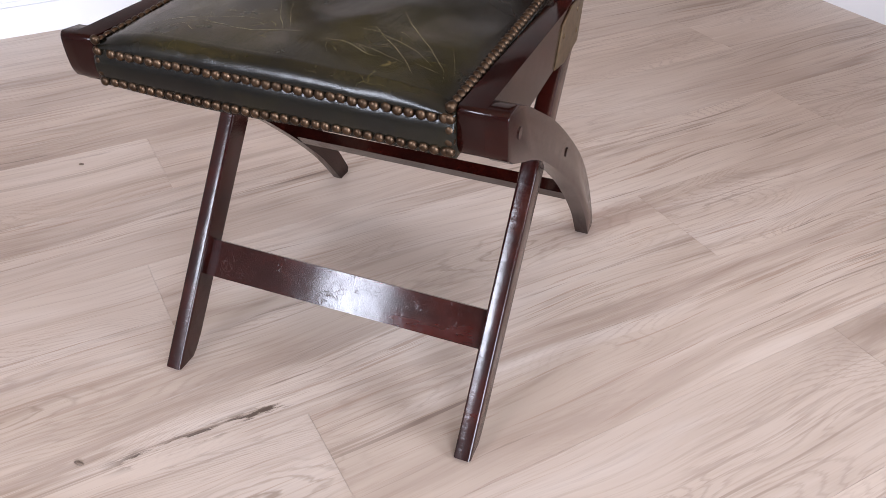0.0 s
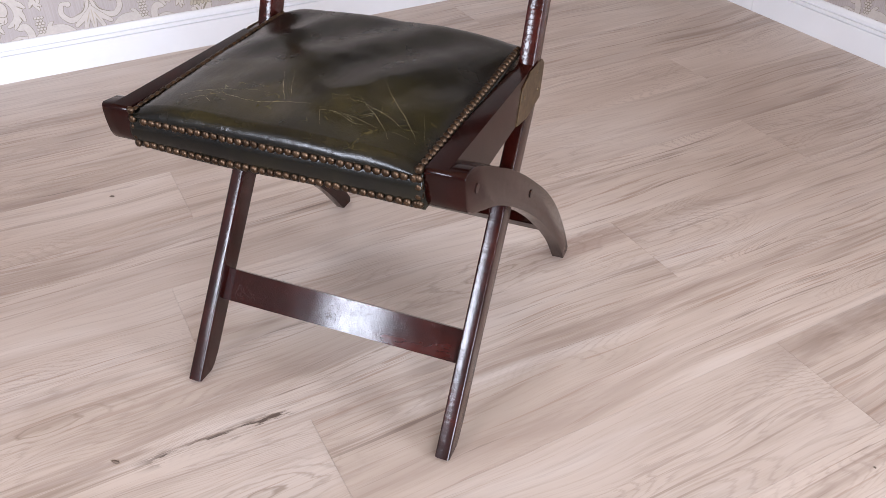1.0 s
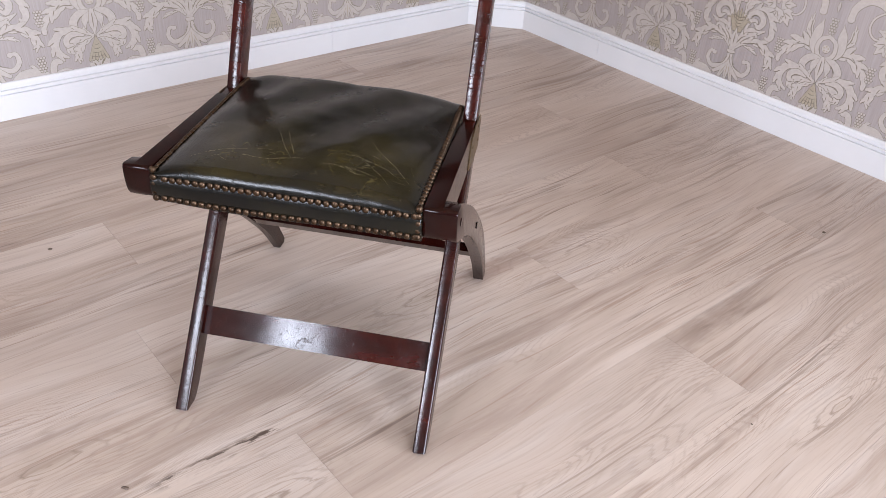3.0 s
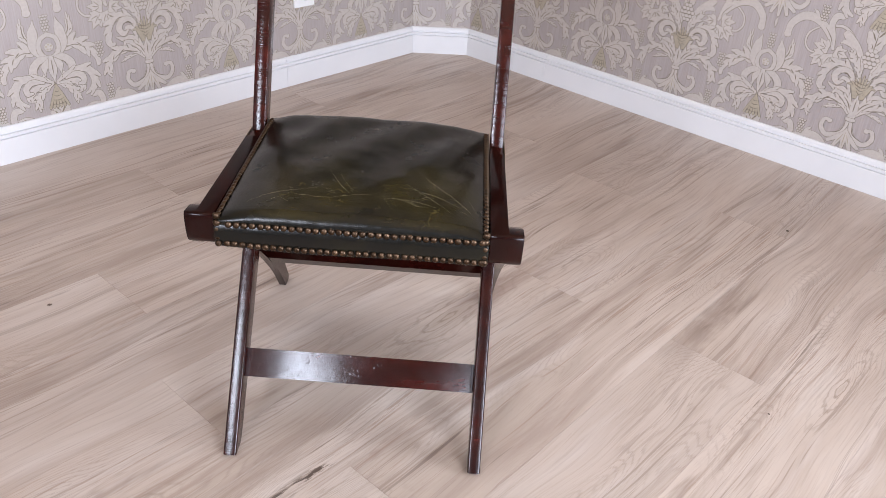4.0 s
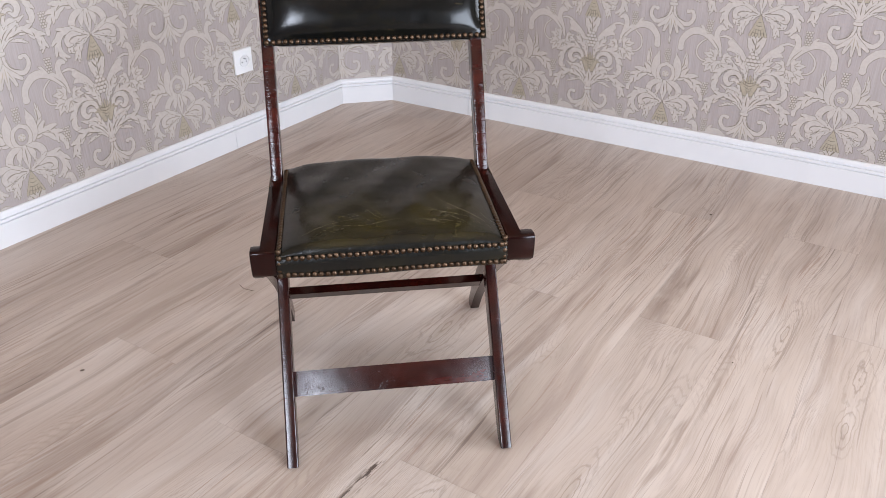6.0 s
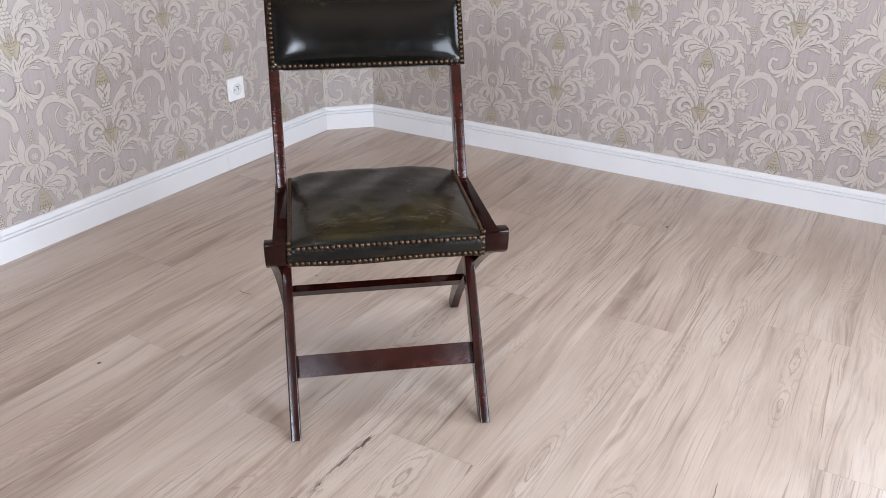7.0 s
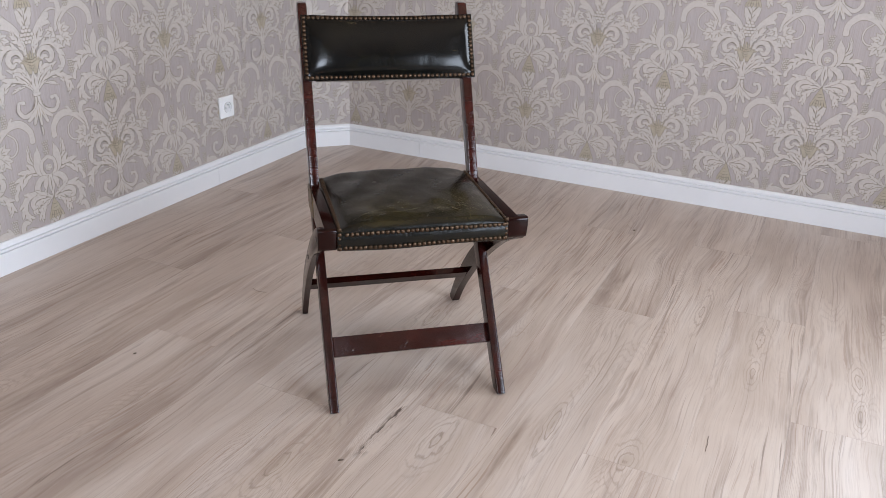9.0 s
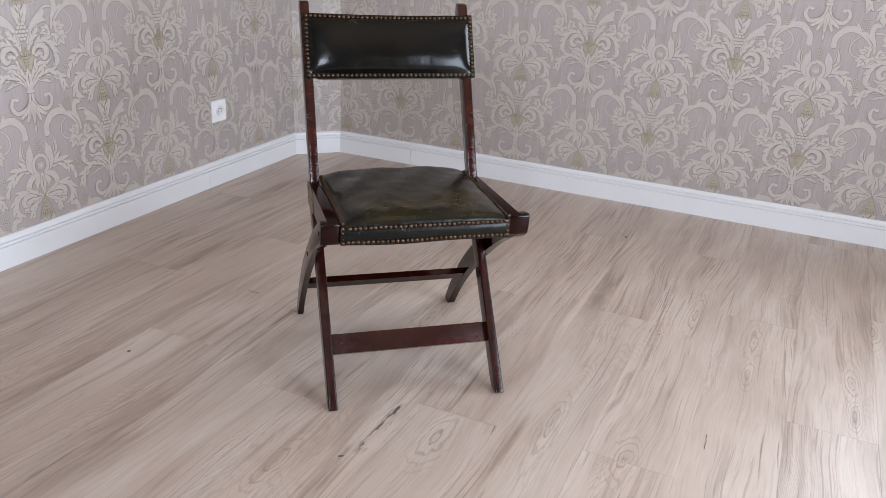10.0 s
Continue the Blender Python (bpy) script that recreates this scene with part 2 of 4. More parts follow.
    wob = m.math("MULTIPLY", m.math("SUBTRACT", m.noise(stretched(20, 5, (1, 6, 0)), 1.0, 4, 0.6), 0.5), 3.6)
    for kx, ky, wx, wy in KNOTS:
        dx = m.math("DIVIDE", m.math("SUBTRACT", here.outputs[0], kx), wx)
        dy = m.math("DIVIDE", m.math("SUBTRACT", here.outputs[1], ky), wy)
        d = m.math("SQRT", m.math("ADD", m.math("MULTIPLY", dx, dx), m.math("MULTIPLY", dy, dy)))
        near = d if near is None else m.math("MINIMUM", near, d)
    ringed = m.math("ABSOLUTE", m.math("SUBTRACT", m.math("FRACT", m.math("MULTIPLY", m.math("ADD", near, wob), 1.35)), 0.5))
    fade = m.node("ShaderNodeMapRange", Value=near, From_Min=0.6, From_Max=3.2, To_Min=1.0, To_Max=0.0).outputs[0]
    heart = m.node("ShaderNodeMapRange", Value=m.math("ADD", near, wob), From_Min=0.25, From_Max=0.75, To_Min=0.45, To_Max=0.0).outputs[0]
    c = m.mix(heart, c, (0.36, 0.28, 0.215))
    c = m.mix(m.math("MULTIPLY", m.ramp(ringed, (0.30, 0.0), (0.49, 0.75)), fade), c, (0.24, 0.175, 0.130))
    # dark slits
    crack = m.ramp(m.noise(stretched(95, 2.3, (7, 3, 0)), 1.0, 4, 0.6, 0.6), (0.625, 0.0), (0.68, 1.0))
    c = m.mix(m.math("MULTIPLY", m.math("MULTIPLY", crack, zone), 0.75), c, (0.17, 0.120, 0.092))
    # single marks of the boards
    rough_edge = m.ramp(m.noise(stretched(40, 5), 1.0, 4, 0.65), (0.38, 0.25), (0.62, 1.0))
    c = m.mix(m.math("MULTIPLY", m.math("MULTIPLY", patch(0.196, 0.252, 0.690, 0.98, 0.004, 0.10), rough_edge), 0.9), c, (0.215, 0.155, 0.120))
    c = m.mix(m.math("MULTIPLY", m.math("MULTIPLY", patch(-0.180, -0.125, 0.46, 0.664, 0.008, 0.06), rough_edge), 0.6), c, (0.30, 0.205, 0.165))
    c = m.mix(m.math("MULTIPLY", m.math("MULTIPLY", patch(0.236, 0.250, -0.20, 0.06, 0.006, 0.06), rough_edge), 0.8), c, (0.21, 0.145, 0.105))
    c = m.mix(m.math("MULTIPLY", m.math("MULTIPLY", patch(0.040, 0.068, 1.34, 1.60, 0.006, 0.06), rough_edge), 0.5), c, (0.27, 0.200, 0.160))
    split = m.ramp(m.noise(stretched(90, 14, (2, 2, 0)), 1.0, 5, 0.7), (0.49, 0.0), (0.55, 1.0))
    c = m.mix(m.math("MULTIPLY", m.math("MULTIPLY", patch(-0.031, -0.012, -0.21, -0.010, 0.006, 0.02), split), 1.0), c, (0.085, 0.058, 0.042))
    c = m.mix(m.math("MULTIPLY", patch(0.008, 0.190, 0.0, 0.008, 0.004, 0.004), 0.12), c, (0.25, 0.18, 0.14))
    tone = m.ramp(info.outputs["Random"], (0.0, 0.96), (0.5, 1.0), (1.0, 1.03))
    c = m.mix(1.0, c, tone, "MULTIPLY")
    m.colour(c)
    m.rough(m.ramp(fibre, (0.3, 0.34), (0.8, 0.48)))
    m.bump(m.math("SUBTRACT", fibre, m.math("MULTIPLY", crack, 0.8)), 0.16, 0.0006)
    return m.m


def wallpaper():
    m = Mat("taupe_wallpaper", 0.62, spec=0.35)
    streak = m.noise(m.coords((420, 420, 9)), 1.0, 4, 0.7)
    cloud = m.noise(m.coords((5, 5, 5)), 1.0, 3, 0.5)
    c = m.ramp(streak, (0.3, (0.335, 0.292, 0.278)), (0.7, (0.435, 0.387, 0.372)))
    c = m.mix(m.math("MULTIPLY", cloud, 0.25), c, (0.40, 0.345, 0.315))
    m.colour(c)
    m.bump(streak, 0.4, 0.0007)
    return m.m


def print_ink(name, c0, c1, rough):
    m = Mat(name, rough, spec=0.45)
    n = m.noise(m.coords((130, 130, 130), source="Object"), 1.0, 4, 0.65)
    m.colour(m.ramp(n, (0.3, c0), (0.7, c1)))
    m.bump(n, 0.2, 0.0006)
    return m.m


def plain_paint(name, c, rough=0.4, vary=0.05, spec=0.5):
    m = Mat(name, rough, spec=spec)
    n = m.noise(m.coords((6, 6, 6)), 1.0, 5, 0.6)
    lo = tuple(k * (1 - vary) for k in c)
    m.colour(m.ramp(n, (0.3, lo), (0.7, c)))
    m.bump(m.noise(m.coords((240, 240, 240)), 1.0, 2, 0.5), 0.05, 0.0005)
    return m.m


MAHOGANY, LEATHER, PLANK, PAPER = mahogany(k=0.5), leather(), plank_wood(), wallpaper()
PEG = mahogany("dark_peg", 0.5)
BACK_LEATHER = leather("glossy_green_leather", False)
WORN_WOOD = mahogany("nicked_mahogany", 1.2, 0.17, spec=0.34)
RUNG_WOOD = mahogany("scratched_mahogany", 1.2, 0.0, True, spec=0.44, dull=0.02)
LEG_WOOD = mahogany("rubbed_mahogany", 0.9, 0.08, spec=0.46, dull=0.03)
NAIL_BRASS = brass("aged_brass_nail", (0.036, 0.023, 0.015), (0.100, 0.064, 0.040), 0.40)
PLATE_BRASS = brass("dull_brass_plate", (0.13, 0.088, 0.050), (0.21, 0.150, 0.085), 0.42)
INK_CREAM = print_ink("cream_wallpaper_print", (0.440, 0.395, 0.358), (0.505, 0.457, 0.416), 0.5)
INK_LINE = print_ink("brown_wallpaper_line", (0.185, 0.155, 0.113), (0.240, 0.204, 0.155), 0.6)
INK_GOLD = print_ink("gold_wallpaper_print", (0.350, 0.303, 0.228), (0.415, 0.362, 0.280), 0.45)
WHITE = plain_paint("white_lacquer", (0.73, 0.73, 0.74), 0.35)
# unseen ceiling: the warm tint takes the place of lamp light from above
CEILING = plain_paint("ceiling_lamp_warmth", (0.60, 0.46, 0.34), 0.9)
PLASTIC = plain_paint("white_plastic", (0.80, 0.80, 0.80), 0.3, 0.02)
DARK = plain_paint("hole_shade_black", (0.02, 0.02, 0.02), 0.7)
CREASE = plain_paint("rubbed_leather_crease", (0.26, 0.225, 0.125), 0.5)
SUBFLOOR = plain_paint("dark_joint", (0.22, 0.17, 0.14), 0.8)
METAL = brass("steel_pin", (0.45, 0.45, 0.45), (0.6, 0.6, 0.6), 0.35)
STAIN = plain_paint("dark_grain_streak", (0.16, 0.115, 0.085), 0.6, 0.3)


# ---- mesh helpers ----
def mesh_of(bm, name, *mats, smooth=False):
    me = bpy.data.meshes.new(name)
    bmesh.ops.recalc_face_normals(bm, faces=bm.faces)
    if smooth:
        for f in bm.faces:
            f.smooth = True
    bm.to_mesh(me)
    bm.free()
    if smooth == "edges":
        me.set_sharp_from_angle(angle=radians(38))
    for mt in mats:
        me.materials.append(mt)
    return me


def part(name, bm, material, parent, label="", smooth=False):
    ob = new(name, mesh_of(bm, name, material, smooth=smooth) if isinstance(bm, bmesh.types.BMesh) else bm)
    ob.parent = parent
    if label:
        tagged(ob, label)
    return ob


def box(x0, x1, y0, y1, z0, z1, bevel=0.0, segments=1, bm=None):
    bm = bm or bmesh.new()
    r = bmesh.ops.create_cube(bm, size=1, matrix=Matrix.Translation((mid(x0, x1), mid(y0, y1), mid(z0, z1))) @ Matrix.Diagonal((x1 - x0, y1 - y0, z1 - z0, 1)))
    if bevel:
        edges = list({e for v in r["verts"] for e in v.link_edges})
        bmesh.ops.bevel(bm, geom=edges, offset=bevel, segments=segments, profile=0.5, affect="EDGES")
    return bm


def side_board(profile, x0, x1, bevel=0.0025, segments=2, only=None):
    """A board whose outline lies in the y-z plane, from x0 to x1, with eased edges (of one face, where only gives its x)."""
    bm = bmesh.new()
    f = bm.faces.new([bm.verts.new((x0, y, z)) for y, z in profile])
    r = bmesh.ops.extrude_face_region(bm, geom=[f])
    bmesh.ops.translate(bm, vec=(x1 - x0, 0, 0), verts=[v for v in r["geom"] if isinstance(v, bmesh.types.BMVert)])
    rims = [e for e in bm.edges if abs(e.verts[0].co.x - e.verts[1].co.x) < 1e-6 and (only is None or abs(e.verts[0].co.x - only) < 1e-6)]
    if bevel:
        bmesh.ops.bevel(bm, geom=rims, offset=bevel, segments=segments, profile=0.5, affect="EDGES")
    return bm


def spline(points, steps):
    """Catmull-Rom through 2D points."""
    p = [Vector(q) for q in points]
    p = [2 * p[0] - p[1], *p, 2 * p[-1] - p[-2]]
    out = []
    for i in range(1, len(p) - 2):
        for k in range(steps):
            t = k / steps
            out.append(0.5 * (2 * p[i] + (p[i + 1] - p[i - 1]) * t + (2 * p[i - 1] - 5 * p[i] + 4 * p[i + 1] - p[i + 2]) * t * t
                              + (3 * p[i] - p[i - 1] - 3 * p[i + 1] + p[i + 2]) * t ** 3))
    out.append(p[-2])
    return out


# ---- room shell ----
def wall_with_hole(name, along, x0, x1, plane, out, hole, label):
    """A 0.2 m thick wall along x (or y) at the given plane, with one opening."""
    bm = bmesh.new()
    a, b = (plane, plane + out) if out > 0 else (plane + out, plane)
    hx0, hx1, hz0, hz1 = hole
    for c in ((x0, hx0, 0, ZC), (hx1, x1, 0, ZC), (hx0, hx1, 0, hz0), (hx0, hx1, hz1, ZC)):
        if along == "x":
            box(c[0], c[1], a, b, c[2], c[3], bm=bm)
        else:
            box(a, b, c[0], c[1], c[2], c[3], bm=bm)
    ob = new(name, mesh_of(bm, name, PAPER))
    return tagged(ob, label, "wall", kind="structure")


NORTH = wall_with_hole("wall_north", "x", X0 + CUT, X1, Y1, 0.2, WIN_N, "taupe damask wallpaper wall with a window opening")
SOUTH = wall_with_hole("wall_south", "x", X0 - 0.2, X1 + 0.2, Y0, -0.2, WIN_S, "plain taupe wall with a window opening")
WEST = tagged(new("wall_west", mesh_of(box(X0 - 0.2, X0, Y0, Y1 - CUT, 0, ZC), "wall_west", PAPER)), "taupe damask wallpaper wall above a white baseboard", "wall", kind="structure")
EAST = wall_with_hole("wall_east", "y", Y0, Y1 + 0.2, X1, 0.2, WIN_E, "plain taupe papered wall with a window opening")
bm = bmesh.new()
low = [bm.verts.new(p) for p in ((X0, Y1 - CUT, 0), (X0 + CUT, Y1, 0), (X0 + CUT, Y1 + 0.2, 0), (X0 - 0.2, Y1 + 0.2, 0), (X0 - 0.2, Y1 - CUT, 0))]
r = bmesh.ops.extrude_face_region(bm, geom=[bm.faces.new(low)])
bmesh.ops.translate(bm, vec=(0, 0, ZC), verts=[v for v in r["geom"] if isinstance(v, bmesh.types.BMVert)])
CORNER = tagged(new("wall_corner", mesh_of(bm, "wall_corner", PAPER)), "boxed-in papered corner between two walls", "wall", kind="structure")
tagged(new("ceiling", mesh_of(box(X0 - 0.2, X1 + 0.2, Y0 - 0.2, Y1 + 0.2, ZC, ZC + 0.15), "ceiling", CEILING)), "plain unseen ceiling, tinted to stand for warm lamp light", "ceiling", kind="structure")
FLOOR = tagged(new("floor", mesh_of(box(X0 - 0.2, X1 + 0.2, Y0 - 0.2, Y1 + 0.2, -0.12, -0.0035), "floor", SUBFLOOR)), "pale whitewashed wood plank floor with dark grain streaks", "floor", kind="structure")


def window(name, hole, plane, out, along="x"):
    x0, x1, z0, z1 = hole

    def bar(a0, a1, b0, b1, c0, c1, bevel):
        return box(a0, a1, b0, b1, c0, c1, bevel) if along == "x" else box(b0, b1, a0, a1, c0, c1, bevel)

    w = tagged(new(name), "white framed window letting in daylight", "window", kind="structure")
    d0, d1 = sorted((plane + out * 0.05, plane + out * 0.11))
    for a in ((x0, x0 + 0.06, z0, z1), (x1 - 0.06, x1, z0, z1), (x0 + 0.06, x1 - 0.06, z0, z0 + 0.06), (x0 + 0.06, x1 - 0.06, z1 - 0.06, z1), (mid(x0, x1) - 0.03, mid(x0, x1) + 0.03, z0 + 0.06, z1 - 0.06)):
        part("window_frame", bar(a[0], a[1], d0, d1, a[2], a[3], 0.004), WHITE, w)
    s0, s1 = sorted((plane - out * 0.12, plane + out * 0.04))
    part("window_sill", bar(x0 - 0.04, x1 + 0.04, s0, s1, z0 - 0.035, z0 - 0.002, 0.006), WHITE, w)
    return w


window("window_1", WIN_S, Y0, -1)
window("window_2", WIN_N, Y1, 1)
window("window_3", WIN_E, X1, 1, "y")

# Baseboard: a moulded strip, joined from lengths with fine joints
BB_H, BB_T = 0.096, 0.0135
BB_PROFILE = [(0, 0), (BB_T, 0), (BB_T, 0.0660), (BB_T - 0.0060, 0.0668), (BB_T - 0.0060, 0.0698), (BB_T - 0.0008, 0.0712), (BB_T - 0.0008, 0.0775),
              (BB_T - 0.0065, 0.0783), (BB_T - 0.0065, 0.0813), (BB_T - 0.0030, 0.0830), (BB_T - 0.0040, 0.0885), (BB_T - 0.0070, BB_H - 0.002), (BB_T - 0.009, BB_H), (0, BB_H)]


def baseboard(a, b, inward, ends=(0.0, 0.0)):
    """A length of baseboard on the wall line from a to b; inward is the room side; ends mitre it per unit of depth."""
    a, b, n = Vector(a), Vector(b), Vector(inward).normalized()
    d = (b - a).normalized()
    bm = bmesh.new()
    rows = []
    for p, m, s in ((a, ends[0], 1), (b, ends[1], -1)):
        rows.append([bm.verts.new((*(p + n * t + d * s * m * t), z)) for t, z in BB_PROFILE])
    k = len(BB_PROFILE)
    for i in range(k):
        bm.faces.new((rows[0][i], rows[0][(i + 1) % k], rows[1][(i + 1) % k], rows[1][i]))
    bm.faces.new(rows[0])
    bm.faces.new(rows[1])
    return tagged(new("baseboard", mesh_of(bm, "baseboard", WHITE)), "white lacquered moulded baseboard along the papered wall", "baseboard", kind="structure")


MITRE = math.tan(radians(22.5))
G = 0.0006
baseboard((X0, Y0), (X0, 0.969 - G), (1, 0))
baseboard((X0, 0.969 + G), (X0, Y1 - CUT), (1, 0), (0, MITRE))
baseboard((X0, Y1 - CUT), (X0 + CUT, Y1), (1, -1), (MITRE, MITRE))
baseboard((X0 + CUT, Y1), (-0.869 - G, Y1), (0, -1), (MITRE, 0))
baseboard((-0.869 + G, Y1), (X1, Y1), (0, -1))
baseboard((X1, Y0), (X1, Y1), (-1, 0))
baseboard((X0, Y0), (X1, Y0), (0, 1))


# ---- wallpaper print: two motifs in a half-drop repeat ----
class Motif:
    """Flat relief in millimetres on the wall, in layers: cream shapes with one brown outline round each layer."""

    def __init__(self):
        self.bm, self.base, self.shapes, self.slits = bmesh.new(), 0.0003, [], []

    def strip(self, mids, wl, wr, level, mat, grow=0.0, shift=(0.0, 0.0)):
        left, right = [], []
        n = len(mids)
        for i, p in enumerate(mids):
            d = (mids[min(i + 1, n - 1)] - mids[max(i - 1, 0)])
            d = d.normalized() if d.length > 1e-9 else Vector((1, 0))
            q = p + (d * (-grow) if i == 0 else d * grow if i == n - 1 else Vector((0, 0)))
            s = Vector((-d.y, d.x))
            for row, v in ((left, q + s * (wl[i] + grow)), (right, q - s * (wr[i] + grow))):
                row.append(self.bm.verts.new(((v.x + shift[0]) / 1000, (v.y + shift[1]) / 1000, level)))
        for i in range(n - 1):
            f = self.bm.faces.new((left[i], right[i], right[i + 1], left[i + 1]))
            f.material_index = mat

    def stroke(self, pts, widths, mat=0, both=True, line=1.0, steps=7):
        """A tapering, round-ended shape along a spine, and its mirror image."""
        for side in ((1, -1) if both else (1,)):
            mids = spline([(x * side, y) for x, y in pts], steps)
            n, w = len(mids), []
            for i in range(n):
                a = i / (n - 1) * (len(widths) - 1)
                k = min(int(a), len(widths) - 2)
                u = a - k
                u = u * u * (3 - 2 * u)
                w.append(max((widths[k] * (1 - u) + widths[k + 1] * u) / 2, 0.3))
            # rounded ends
            bows = [(math.sin(radians(a)), math.cos(radians(a))) for a in (35, 65, 88)]
            d0, d1 = (mids[0] - mids[1]).normalized(), (mids[-1] - mids[-2]).normalized()
            head = [(mids[0] + d0 * w[0] * s, w[0] * c) for s, c in bows[::-1]]
            tail = [(mids[-1] + d1 * w[-1] * s, w[-1] * c) for s, c in bows]
            mids = [q for q, _ in head] + mids + [q for q, _ in tail]
            w = [v for _, v in head] + w + [v for _, v in tail]
            self.shapes.append((mids, w, mat, line))

    def slit(self, pts, width, both=True, mat=1):
        """A dark cut that tapers to both ends."""
        for side in ((1, -1) if both else (1,)):
            mids = spline([(x * side, y) for x, y in pts], 5)
            n = len(mids)
            self.slits.append((mids, [max(0.2, width / 2 * math.sin(math.pi * (0.15 + 0.8 * i / (n - 1)))) for i in range(n)], mat))

    def layer(self):
        """Lays down what was drawn since the last call, above all before."""
        for k, (mids, w, mat, line) in enumerate(self.shapes):
            if line:
                # printed outline, nudged down and right to paint the embossing's shade
                self.strip(mids, w, w, self.base + k * 5e-7, 1, line, (0.25, -0.35))
        for k, (mids, w, mat, line) in enumerate(self.shapes):
            self.strip(mids, w, w, self.base + 0.00006 + k * 5e-7, mat)
        for k, (mids, w, mat) in enumerate(self.slits):
            self.strip(mids, w, w, self.base + 0.00012 + k * 5e-7, mat)
        self.base += 0.00015
        self.shapes, self.slits = [], []

    def leaf(self, pts, widths, lobes, sides=(1, -1), both=True, reach=1.0, fork=48):
        """An acanthus leaf: a body with round-tipped lobes along its sides and dark cuts between them."""
        self.stroke(pts, [w * 0.62 for w in widths], both=both)
        mids = spline(pts, 12)
        n = len(mids)
        for sg in sides:
            for k in range(lobes):
                t = (k + (0.35 if sg > 0 else 0.7)) / (lobes + 0.25)
                i = min(max(int(t * (n - 1)), 1), n - 2)
                a = t * (len(widths) - 1)
                j = min(int(a), len(widths) - 2)
                w = widths[j] + (widths[j + 1] - widths[j]) * (a - j)
                d = (mids[i + 1] - mids[i - 1]).normalized()
                turn = Matrix.Rotation(radians(fork * sg), 2)
                out, far = turn @ d, Matrix.Rotation(radians(fork * 0.45 * sg), 2) @ d
                l = w * 0.78 * reach
                a0 = mids[i] - d * w * 0.10
                tip = a0 + out * l * 0.62 + far * l * 0.42
                self.stroke([tuple(a0), tuple(a0 + out * l * 0.5), tuple(tip)], [w * 0.30, w * 0.38, w * 0.20], both=both, steps=4)
                c0 = mids[i] + d * w * 0.22 + out * w * 0.10
                c1 = c0 + out * w * 0.26 + far * w * 0.18
                self.slit([tuple(c0), tuple((c0 + c1) / 2), tuple(c1)], max(1.7, w * 0.075), both)

    def ball(self, x, y, r, mat=0, both=True, line=1.0):
        self.stroke([(x - r * 0.08, y), (x, y), (x + r * 0.08, y)], [r * 1.9, r * 2, r * 1.9], mat, both, line, 1)

    def dots(self, x, y, both=True, r=3.0, rows=5, lean=0.0):
        for k in range(rows):
            for c in range(2 + (k % 2)):
                v = (k - (rows - 1) / 2) * 2.35 * r
                self.ball(x + (c - (1 + k % 2) / 2) * 2.5 * r + v * lean, y + v, r, 0, both, 1.3)

    def vine_leaf(self, x, y, size, turn):
        for a, l in ((-80, 0.72), (-38, 0.95), (0, 1.15), (38, 0.95), (80, 0.72)):
            t = radians(turn + a)
            d = Vector((math.cos(t), math.sin(t))) * size * l
            self.stroke([(x, y), (x + d.x * 0.55, y + d.y * 0.55), (x + d.x, y + d.y)], [size * 0.4, size * 0.58, size * 0.16], line=1.3, steps=3)
        for a in (-38, 0, 38):
            d = Vector((math.cos(radians(turn + a)), math.sin(radians(turn + a)))) * size
            self.slit([(x + d.x * 0.1, y + d.y * 0.1), (x + d.x * 0.4, y + d.y * 0.4), (x + d.x * 0.75, y + d.y * 0.75)], 1.9)


